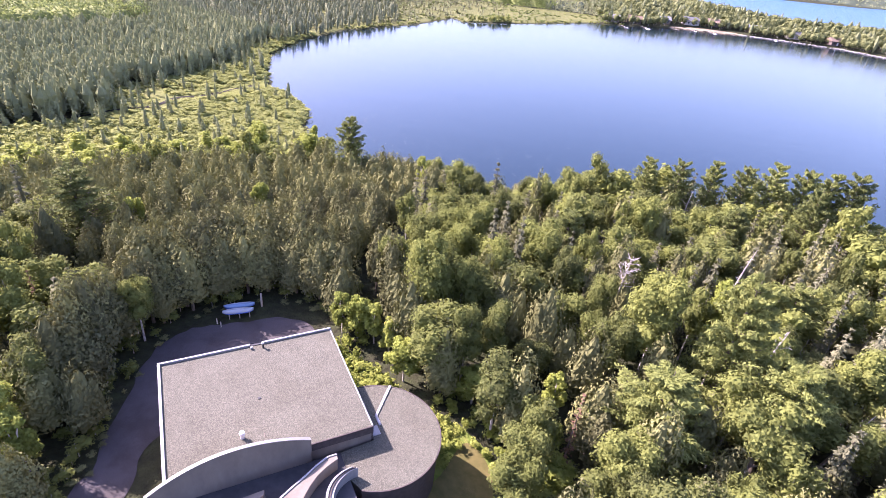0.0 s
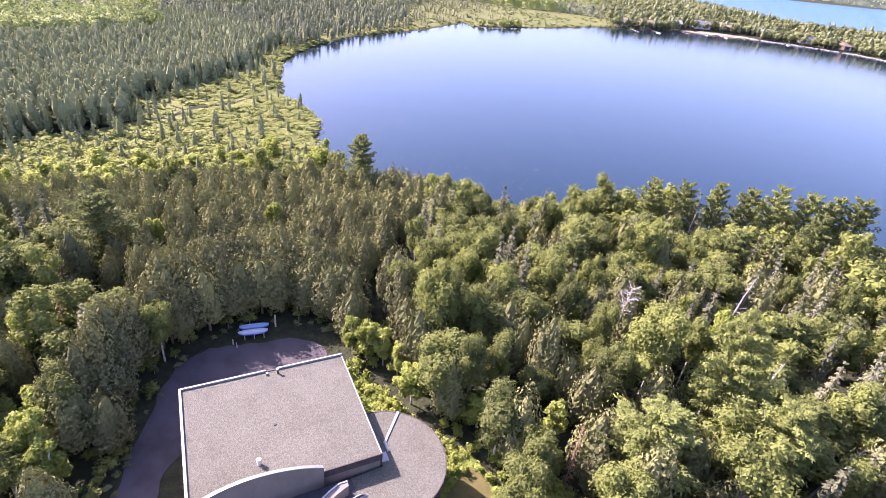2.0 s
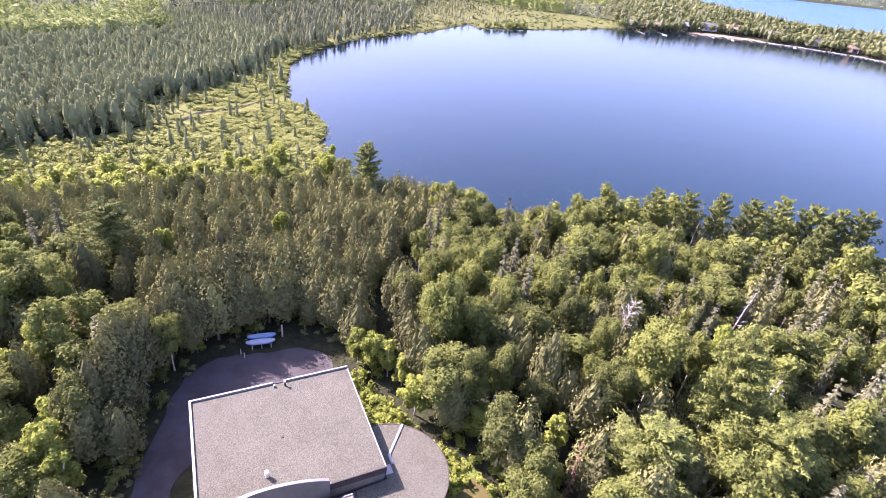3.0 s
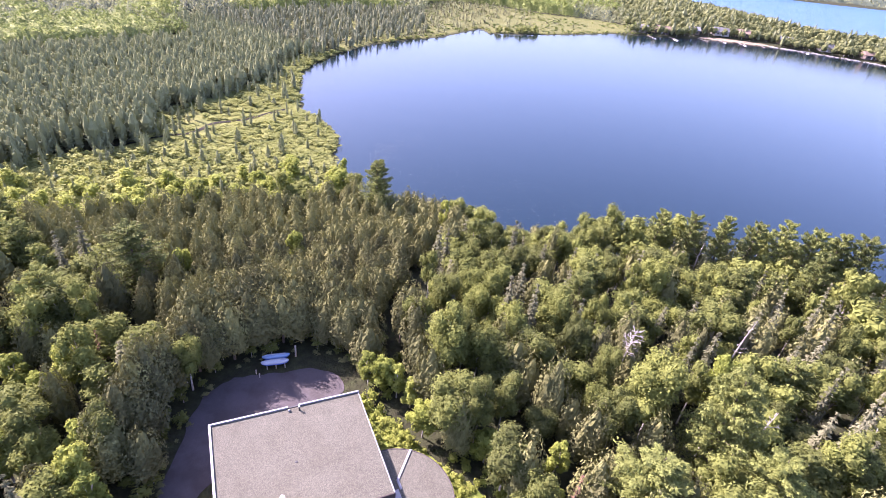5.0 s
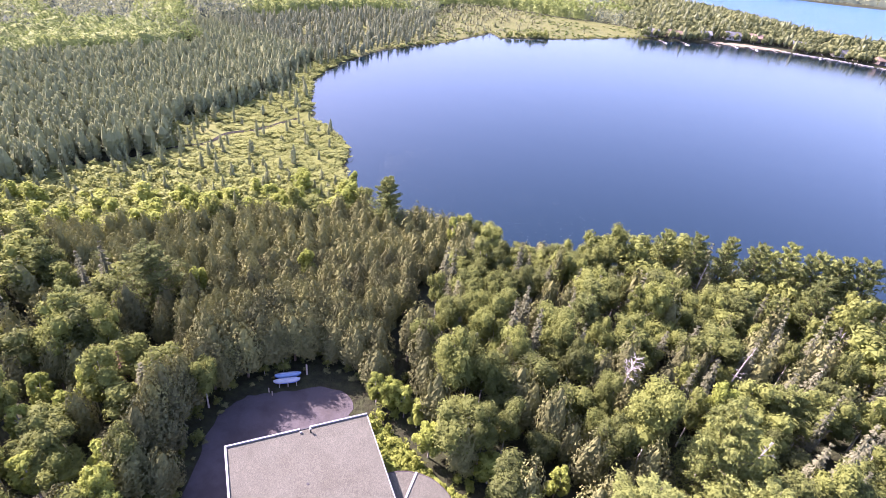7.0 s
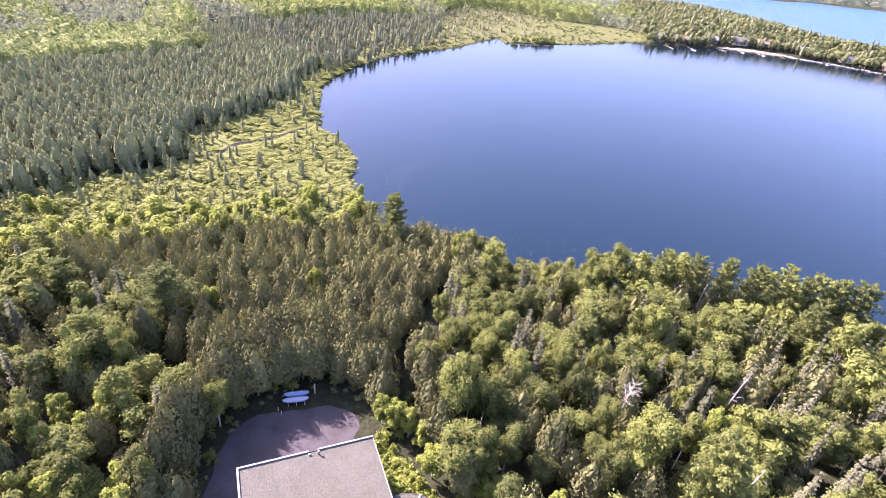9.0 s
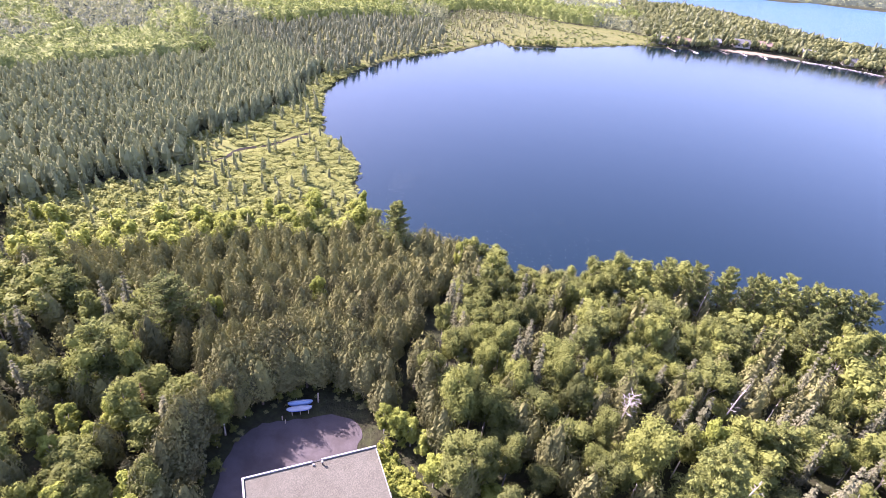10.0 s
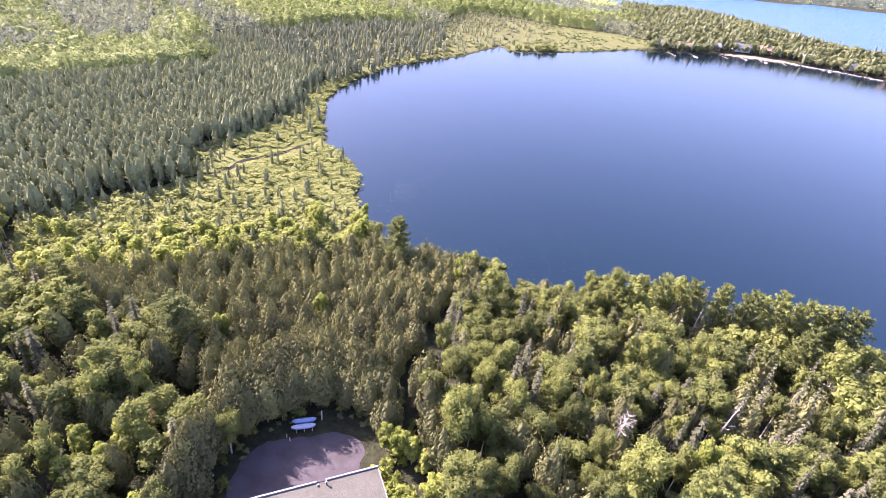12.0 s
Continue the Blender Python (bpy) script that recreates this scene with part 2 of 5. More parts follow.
# ---- the lie of the land ----
LAKE = np.array([(-32, 115), (-38, 124), (-43.3, 136.4), (-46, 147.5), (-51.5, 156.6), (-58, 162), (-64, 166.5), (-68, 176), (-76, 195), (-79.7, 208),
                 (-80.8, 226), (-77.7, 249), (-68.6, 277), (-55, 297.5), (-39.4, 319), (-29, 345), (-21.8, 360), (-15.4, 348), (5, 358), (34, 381),
                 (71, 413), (99, 420), (144, 441), (184, 441), (213, 436), (248, 424), (270, 402), (400, 330), (620, 250), (620, 60), (300, 40), (180, 62), (110, 86),
                 (86, 93), (70, 99), (50, 102), (30, 104), (11, 102), (0, 105), (-10, 106), (-24, 109)], float)
FAR_LAKE = np.array([(20, 640), (110, 632), (180, 604), (219, 556), (243, 512), (300, 505), (460, 400), (800, 330), (2200, 300), (2200, 1180), (500, 985), (350, 932), (245, 872), (120, 820), (20, 780)], float)
CREEK = [(-63.9, 166.1), (-70.1, 161.3), (-72.9, 152.1), (-77.8, 146.6), (-82.4, 141.4), (-82.6, 136.0), (-84.1, 131.6), (-89.5, 127.5), (-92.6, 121.9), (-96.1, 116.4)]
WOOD_EDGE = [(-111.1, 91.4), (-104.5, 103.3), (-97.3, 111.2), (-93.3, 121.5), (-98.3, 135.1), (-98.0, 152.5), (-91.3, 167.0), (-87.7, 183.1), (-90.2, 204.1), (-90.5, 228.8), (-81.9, 244.5), (-61.7, 290.5)]
DARK_WOOD = np.array(WOOD_EDGE + [(-52, 330), (-66, 384), (-100, 372), (-138, 327), (-156, 288), (-162, 246), (-134, 231), (-169, 182), (-190, 155), (-330, 110), (-330, -20), (-150, 40)], float)
MEADOW = np.array([(-66, 290), (-50, 300), (-39, 319), (-29, 345), (-15.4, 348), (34, 381), (71, 413), (88, 440), (60, 462), (20, 459), (-25, 469), (-60, 455), (-66, 384), (-52, 330)], float)
SWAMP = np.array(WOOD_EDGE + [(-50, 300), (-69, 277), (-78, 249), (-81, 226), (-80, 208), (-76, 195), (-64, 166), (-46, 147), (-38, 124), (-30, 113), (-40, 98), (-52, 93), (-65, 83), (-81, 73), (-91, 70)], float)
CEDARS = np.array([(-91, 69), (-65, 80), (-52, 91), (-40, 96), (-30, 106), (-7, 104), (2, 96), (-9, 80), (-7, 72), (-11, 57), (-16, 57), (-25, 56), (-31, 51), (-39, 50), (-48, 55), (-59, 63), (-78, 67)], float)
YARD = np.array([(-30.6, 44.6), (-29.4, 48.5), (-26.5, 51.0), (-22.5, 53.6), (-18.5, 54.2), (-15.2, 53.2), (-13.2, 51.0), (-12.6, 47.0), (-13.5, 41.5), (-23.5, 35.2), (-24.6, 31.0), (-23.3, 25.7), (-22.0, 12.0), (-21, -20),
                 (-26, -20), (-26.8, 12.0), (-27.2, 25.0), (-28.6, 31.4), (-29.8, 37.7)], float)


def inside(poly, x, y):
    x, y = np.asarray(x, float), np.asarray(y, float)
    res = np.zeros(x.shape, bool)
    for (x0, y0), (x1, y1) in zip(poly, np.roll(poly, -1, 0)):
        if y0 != y1:
            res ^= ((y0 > y) != (y1 > y)) & (x < (x1 - x0) * (y - y0) / (y1 - y0) + x0)
    return res


def edge_distance(poly, x, y, closed=True):
    x, y = np.asarray(x, float), np.asarray(y, float)
    best = np.full(x.shape, 1e9)
    poly = np.asarray(poly, float)
    ends = np.roll(poly, -1, 0) if closed else poly[1:]
    for a, b in zip(poly, ends):
        d = b - a
        t = np.clip(((x - a[0]) * d[0] + (y - a[1]) * d[1]) / (d @ d), 0, 1)
        best = np.minimum(best, np.hypot(x - a[0] - t * d[0], y - a[1] - t * d[1]))
    return best


def smooth(a, b, v):
    t = np.clip((np.asarray(v, float) - a) / (b - a), 0, 1)
    return t * t * (3 - 2 * t)


def ripple(x, y):
    """A cheap uneven field between about -1 and 1."""
    x, y = np.asarray(x, float), np.asarray(y, float)
    return (np.sin(x * 0.71 + 1.3 * np.sin(y * 0.43)) + np.sin(y * 0.83 + 1.7 * np.sin(x * 0.37 + 2)) + 0.6 * np.sin(x * 1.9 + y * 1.3)) / 2.6


def shore(x, y):
    """Metres from the nearest water's edge, negative in the water."""
    wob = 1.0 * ripple(np.asarray(x) * 0.9, np.asarray(y) * 0.9) + 0.5 * ripple(np.asarray(x) * 2.6, np.asarray(y) * 2.6)
    d1 = edge_distance(LAKE, x, y) * np.where(inside(LAKE, x, y), -1, 1)
    d2 = edge_distance(FAR_LAKE, x, y) * np.where(inside(FAR_LAKE, x, y), -1, 1)
    return np.minimum(d1, d2) + wob


def land(x, y):
    """The ground's height."""
    x, y = np.asarray(x, float), np.asarray(y, float)
    d = shore(x, y)
    bank = np.where(d > 0, 0.12 + 0.55 * smooth(0, 6, d), -1.6 * smooth(0, 5, -d) - 0.05)
    hill = 4.35 * smooth(106, 62, y - 0.10 * x * (x < 0)) * smooth(-108, -62, x + 0.25 * (y - 60)) * smooth(0, 30, d)
    pen = 7.5 * smooth(-4, 55, d) * smooth(60, 140, x) * smooth(380, 440, y)
    r = np.hypot(x, y)
    far = smooth(700, 1700, r) * (26 + 16 * np.sin(np.arctan2(x, y) * 7 + 1) + 9 * np.sin(np.arctan2(x, y) * 17)) * smooth(0, 200, d)
    rough = 0.15 * ripple(x * 0.5, y * 0.5) * smooth(1, 8, d) * (1 - smooth(60, 40, y) * smooth(-45, -30, x) * smooth(25, 12, x))
    dip = -1.0 * np.exp(-((x - 8.5) / 4.5) ** 2 - ((y - 31) / 7) ** 2)
    return bank + np.where(d > 0, hill + pen + far + rough + dip, 0)


def stretch_axis(lo, hi, step, limit, growth=1.22):
    core = list(np.arange(lo, hi + step / 2, step))
    for sign, side in ((1, core), (-1, core)):
        s, p = step, (hi if sign > 0 else lo)
        while abs(p) < limit:
            s *= growth
            p += sign * s
            side.append(p)
    return np.array(sorted(core))


GX, GY = stretch_axis(-130, 270, 2.2, 3600, 1.12), stretch_axis(20, 470, 2.2, 3600, 1.12)
XX, YY = np.meshgrid(GX, GY)
ZZ = land(XX, YY) - 6.0 * smooth(520, 900, np.hypot(XX, YY)) * smooth(12, 90, shore(XX, YY))
# drops to dark litter along the water, painting in bank shadow and reflection
OPEN = np.clip(inside(MEADOW, XX, YY) * 0.62 + inside(SWAMP, XX, YY) * 0.9 + inside(DARK_WOOD, XX, YY) * smooth(215, 300, YY + 0.5 * (XX + 110)) * 0.8, 0, 1) * smooth(0.8, 2.4, shore(XX, YY))
nx, ny = len(GX), len(GY)
idx = np.arange(nx * ny).reshape(ny, nx)
quads = np.stack([idx[:-1, :-1], idx[:-1, 1:], idx[1:, 1:], idx[1:, :-1]], -1).reshape(-1, 4)
ground = new("ground", raw_mesh("ground", np.stack([XX, YY, ZZ], -1).reshape(-1, 3), quads, M_GROUND, [("open", OPEN.ravel())], True))
tagged(ground, "dark forest floor and yellow-green boggy ground", "ground", kind="structure")


def flat_sheet(name, outline, z, mat, label, category):
    bm = bmesh.new()
    bm.faces.new([bm.verts.new((x, y, z)) for x, y in outline])
    bmesh.ops.triangulate(bm, faces=bm.faces[:])
    ob = part(name, bm, mat, None)
    for p in ob.data.polygons:
        if p.normal.z < 0:
            p.flip()
    return tagged(ob, label, category, kind="structure")


flat_sheet("water", [(-130, 90), (150, 20), (300, -10), (660, -10), (660, 280), (255, 465), (-130, 440)], 0.0, M_WATER, "calm deep blue lake with faint ripples", "lake")
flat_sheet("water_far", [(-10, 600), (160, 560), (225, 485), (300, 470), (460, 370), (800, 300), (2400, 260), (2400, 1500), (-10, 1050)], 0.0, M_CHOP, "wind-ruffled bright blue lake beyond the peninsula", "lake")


def rounded(poly, steps=3):
    """An outline with its corners cut twice, so that it runs in curves."""
    p = np.asarray(poly, float)
    for _ in range(steps):
        q = np.roll(p, -1, 0)
        p = np.stack([0.75 * p + 0.25 * q, 0.25 * p + 0.75 * q], 1).reshape(-1, 2)
    return [(x, y) for x, y in p]


def worn(outline, amount=0.5):
    """The same outline with an uneven edge."""
    return [(x + amount * float(ripple(x * 1.4, y * 1.4)), y + amount * float(ripple(y * 1.3 + 5, x * 1.3))) for x, y in outline]



def draped(name, outline, lift, mat, label, category, step=0.8):
    """A sheet over the ground inside an outline."""
    o = np.asarray(outline)
    bm = bmesh.new()
    bm.faces.new([bm.verts.new((x, y, 0)) for x, y in outline])
    for axis in (0, 1):
        for c in np.arange(math.ceil(o[:, axis].min()), o[:, axis].max(), step * 2):
            co, no = [0, 0, 0], [0, 0, 0]
            co[axis], no[axis] = c, 1
            bmesh.ops.bisect_plane(bm, geom=bm.verts[:] + bm.edges[:] + bm.faces[:], plane_co=co, plane_no=no)
    xy = np.array([v.co[:2] for v in bm.verts])
    for v, z in zip(bm.verts, land(xy[:, 0], xy[:, 1])):
        v.co.z = z + lift
    bmesh.ops.triangulate(bm, faces=bm.faces[:])
    for f in bm.faces:
        f.normal_update()
        if f.normal.z < 0:
            f.normal_flip()
    me = bpy.data.meshes.new(name)
    bm.to_mesh(me)
    bm.free()
    me.materials.append(mat)
    return tagged(new(name, me), label, category, kind="structure")


GRAVEL = [(-30.6, 40.3), (-30.6, 44.1), (-27.7, 47.4), (-23.2, 49.3), (-18.8, 51.4), (-15.4, 50.4), (-14.1, 48.7), (-13.9, 46.4)] + [(-13.5, 41.5), (-23.5, 35.2), (-24.6, 31.0), (-23.3, 25.7), (-22.0, 12.0), (-21, -20), (-26, -20), (-26.8, 12.0), (-27.2, 25.0), (-28.6, 31.4), (-29.8, 37.7)]
draped("gravel_yard", worn(rounded(GRAVEL, 3)), 0.06, M_GRAVEL, "worn grey gravel yard and drive in shade", "driveway")
LAWN = [(-12.5, 46.5), (-9.5, 46.8), (-4.5, 43.0), (0.3, 39.6), (3.4, 38.3), (6.3, 36.5), (7.8, 34.0), (8.0, 31), (6, 22), (-4, 16), (-14, 16), (-14, 36)]
draped("lawn", rounded(LAWN, 2), 0.05, M_GRASS, "rough green grass beside the building", "grass")
MOWN = [(4.4, 36.6), (6.0, 35.8), (7.3, 33.6), (7.5, 30.5), (5.5, 22), (-4, 17), (-8, 20), (-3, 27), (2.0, 31), (3.4, 34.6)]
draped("mown_path", rounded(MOWN, 2), 0.075, M_MOWN, "mown yellow-brown grass path round the wing", "path")

# thin creek through the bog
ck = np.array(CREEK)
for _ in range(3):
    ck = np.concatenate([ck[:1], np.stack([0.75 * ck[:-1] + 0.25 * ck[1:], 0.25 * ck[:-1] + 0.75 * ck[1:]], 1).reshape(-1, 2), ck[-1:]])
ck[:, 1] += 0.6 * ripple(ck[:, 0] * 0.9, ck[:, 1] * 0.9)
tang = np.gradient(ck, axis=0)
nor = np.stack([-tang[:, 1], tang[:, 0]], 1) / np.hypot(*tang.T)[:, None]
half = np.linspace(0.8, 0.5, len(ck))[:, None]
lc, rc = ck + nor * half, ck - nor * half
cv = np.concatenate([np.c_[lc, land(*lc.T) + 0.14], np.c_[rc, land(*rc.T) + 0.14]])
n = len(ck)
cf = [(i, i + n, i + n + 1, i + 1) for i in range(n - 1)]
tagged(new("creek", raw_mesh("creek", cv, cf, M_PEAT)), "narrow dark peaty creek winding through the bog", "creek", kind="structure")

# ---- trees: templates ----
RNG = np.random.default_rng(7)


def unit(v):
    return v / np.maximum(np.linalg.norm(v, axis=-1, keepdims=True), 1e-6)


def cards(p, nrm, length, width, along=None, rng=RNG, out=None, round_off=0.7):
    """Small leaf clusters: one uneven triangle each, at p, facing nrm, lying along a direction if one is given, and shaded towards out, the way the crown faces there."""
    n = len(p)
    nrm = unit(nrm)
    shade = nrm if out is None else unit(unit(out) * round_off + nrm * (1 - round_off))
    t = rng.normal(size=(n, 3)) if along is None else along + 0.35 * rng.normal(size=(n, 3))
    t = unit(t - nrm * (t * nrm).sum(1, keepdims=True))
    b = np.cross(nrm, t)
    ln = (length * rng.uniform(0.6, 1.4, n))[:, None]
    wd = (width * rng.uniform(0.6, 1.4, n))[:, None]
    k1 = rng.uniform(-0.5, 0.3, (n, 1))
    v = np.stack([p + t * ln * 0.6, p + b * wd * 0.62 + t * ln * k1, p - b * wd * 0.62 - t * ln * (0.3 + k1)], 1)
    return np.concatenate([v, np.repeat(shade[:, None], 3, 1)], 2).reshape(-1, 6), np.arange(n * 3).reshape(n, 3)


def split(f):
    """Quads as triangles."""
    f = np.asarray(f)
    return np.concatenate([f[:, [0, 1, 2]], f[:, [0, 2, 3]]])


def tube(points, radii, sides=6):
    p, r = np.asarray(points, float), np.asarray(radii, float)
    d = unit(np.gradient(p, axis=0))
    ref = np.where(np.abs(d[:, 2:3]) > 0.9, [[1.0, 0, 0]], [[0, 0, 1.0]])
    a = unit(np.cross(d, ref))
    b = np.cross(d, a)
    ang = np.linspace(0, 2 * np.pi, sides, endpoint=False)
    way = np.cos(ang)[None, :, None] * a[:, None] + np.sin(ang)[None, :, None] * b[:, None]
    v = np.concatenate([p[:, None] + r[:, None, None] * way, way], 2)
    m = len(p)
    f = [(i * sides + j, i * sides + (j + 1) % sides, (i + 1) * sides + (j + 1) % sides, (i + 1) * sides + j) for i in range(m - 1) for j in range(sides)]
    return v.reshape(-1, 6), split(f)


def merged(pieces):
    vs, fs, o = [], [], 0
    for v, f in pieces:
        vs.append(v)
        fs.append(f + o)
        o += len(v)
    return np.concatenate(vs), np.concatenate(fs)


def blob(centre, radii, rng, rings=4, sides=7, uneven=0.22):
    """A rough closed lump, as the shaded inside of a crown."""
    v, f = [], []
    for i in range(rings + 1):
        th = np.pi * i / rings
        for j in range(sides):
            ph = 2 * np.pi * (j + 0.5 * (i % 2)) / sides
            k = 1 + rng.uniform(-uneven, uneven)
            v.append((centre[0] + k * radii[0] * np.sin(th) * np.cos(ph), centre[1] + k * radii[1] * np.sin(th) * np.sin(ph), centre[2] + k * radii[2] * np.cos(th)))
    for i in range(rings):
        for j in range(sides):
            f.append((i * sides + j, (i + 1) * sides + j, (i + 1) * sides + (j + 1) % sides, i * sides + (j + 1) % sides))
    v = np.array(v)
    return np.concatenate([v, unit((v - centre) / np.square(radii))], 1), split(f)


def broad_tree(seed, h, r, n, size, base=0.28, lobes=10, fine=1.0):
    rng = np.random.default_rng(seed)
    mid, hz = h * (1 + base) / 2, h * (1 - base) / 2
    c, rad = [(0, 0, mid)], [r * 0.62 * fine]
    for i in range(lobes):
        ph = 2.4 * i + rng.uniform(-0.5, 0.5)
        up = rng.uniform(-0.75, 0.9)
        k = np.sqrt(max(0.05, 1 - up * up)) * rng.uniform(0.45, 0.85)
        c.append((r * k * np.cos(ph), r * k * np.sin(ph), mid + hz * up * 0.72))
        rad.append(r * fine * rng.uniform(0.30, 0.52))
    c, rad = np.array(c), np.array(rad)
    pick = rng.choice(len(c), size=n * 3, p=rad ** 2 / (rad ** 2).sum())
    d = unit(rng.normal(size=(n * 3, 3)) + [0, 0, 0.35])
    p = c[pick] + d * (rad[pick] * rng.uniform(0.72, 1.22, n * 3))[:, None] * [1, 1, 1.15]
    near = np.linalg.norm((p[:, None] - c[None]) / [1, 1, 1.15], axis=2) / rad[None]
    near[np.arange(len(p)), pick] = 9
    keep = near.min(1) > 0.72
    p, d = p[keep][:n], d[keep][:n]
    crown = [cards(p, d + 0.45 * rng.normal(size=p.shape) + [0, 0, 0.2], size, size * 0.72, rng=rng, out=d * 0.62 + unit((p - [0, 0, mid]) / [r, r, hz]) * 0.7)]
    for ci, ri in zip(c, rad):
        if n > 900 or ri == rad[0] or (n > 60 and ri > r * 0.42):
            crown.append(blob(ci, (ri * 0.78, ri * 0.78, ri * 0.9), rng, 3, 5) if n > 60 else blob(ci, (ri * 1.0, ri * 1.0, hz * 0.72), rng, 3, 5))
    bend = rng.uniform(-0.5, 0.5, 2)
    stem = [np.array([bend[0] * s * s, bend[1] * s * s, h * 0.8 * s]) for s in (0, 0.3, 0.65, 1)]
    trunk = [tube(stem, [0.022 * h * 0.62, 0.016 * h * 0.62, 0.010 * h * 0.62, 0.02])]
    if n < 60:
        trunk = [tube([(0, 0, -0.2), (0, 0, h * 0.5)], [0.12, 0.06], 3)]
    if n > 150:
        for ci in c[1:6]:
            s = stem[1] * 0.5 + stem[2] * 0.5
            trunk.append(tube([s, (s + ci) / 2 + [0, 0, 0.3], ci], [0.07, 0.05, 0.02], 4))
    return merged(trunk), merged(crown)


def cone_hull(h, r, power, shoulder, base, seed, rings, sides, off):
    """The closed, lumpy inside of a pointed crown."""
    s = np.r_[base, base + (1 - base) * np.linspace(0.12, 0.96, rings - 1) ** 0.8][:, None]
    ph = (np.arange(sides) * 2 * np.pi / sides)[None] + 0.4 * np.arange(rings)[:, None]
    wave = 0.5 * np.sin(ph * 2 + s * 17 + seed) + 0.5 * np.sin(ph * 5 - s * 41 + 2 * seed)
    rad = r * np.power(np.minimum(1, (1 - s) / shoulder), power) * np.minimum(1, 0.42 + 1.25 * s) * (1 + 0.20 * wave) * np.r_[0.5, np.ones(rings - 1)][:, None]
    up = 0.12 + 0.20 * wave + 0.38 * np.clip((s - 1 + shoulder) / shoulder, 0, 1)
    v = np.stack([rad * np.cos(ph) + off[0], rad * np.sin(ph) + off[1], h * s + 0 * ph, np.cos(ph), np.sin(ph), up], -1).reshape(-1, 6)
    v[:, 3:] = unit(v[:, 3:])
    f = [(a * sides + b, a * sides + (b + 1) % sides, (a + 1) * sides + (b + 1) % sides, (a + 1) * sides + b) for a in range(rings - 1) for b in range(sides)]
    return v, split(f)


def cedar_tree(seed, h, r, n, size, tips=1, power=0.72, base=0.06, loose=0.40, shoulder=0.42):
    """A dense pointed conifer; shoulder: the share of its height over which it narrows to the tip."""
    rng = np.random.default_rng(seed)
    crown, trunk = [], []
    for k in range(tips):
        hh = h * (1 if k == 0 else rng.uniform(0.74, 0.93))
        off = np.zeros(2) if k == 0 else r * 0.5 * np.array([np.cos(k * 2.3 + seed), np.sin(k * 2.3 + seed)])
        rr = r if k == 0 else r * 0.66
        m = n // tips
        s = np.where(rng.uniform(0, 1, m) < 0.8, 1 - np.power(rng.uniform(0.0, 1, m), 0.58) * 0.72, rng.uniform(base, 0.5, m))
        ph = rng.uniform(0, 2 * np.pi, m)
        wave = 0.5 * np.sin(ph * 2 + s * 17 + seed) + 0.5 * np.sin(ph * 5 - s * 41 + 2 * seed)
        rad = rr * np.power(np.minimum(1, (1 - s) / shoulder), power) * np.minimum(1, 0.42 + 1.25 * s) * (1 + 0.20 * wave + rng.uniform(-0.12, 0.12, m))
        d = np.stack([np.cos(ph), np.sin(ph), 0.12 + 0.20 * wave + 0.38 * np.clip((s - 1 + shoulder) / shoulder, 0, 1)], 1)
        p = np.stack([rad * np.cos(ph) + off[0], rad * np.sin(ph) + off[1], hh * s + rng.uniform(-0.2, 0.2, m)], 1)
        lie = np.stack([0.5 * np.cos(ph), 0.5 * np.sin(ph), np.full(m, 0.1)], 1) + 0.5 * rng.normal(size=(m, 3))
        small = (0.60 + 0.50 * np.sqrt(1 - s))
        crown.append(cards(p, d + loose * rng.normal(size=p.shape), size * 1.0 * small, size * 0.85 * small, lie, rng, out=d, round_off=0.85))
        fine = (8, 9) if n > 600 else (6, 7) if n > 60 else (4, 5)
        crown.append(cone_hull(hh * (0.86 if n > 60 else 0.97), rr * (0.58 if n > 900 else 0.68 if n > 60 else 0.76), power, shoulder, base, seed, *fine, off))
    trunk.append(tube([(0, 0, -0.2), (0, 0, h * 0.3), (0, 0, h * 0.8)], [0.02 * h, 0.014 * h, 0.02], 5) if n > 60 else tube([(0, 0, -0.2), (0, 0, h * 0.5)], [0.016 * h, 0.01 * h], 3))
    return merged(trunk), merged(crown)


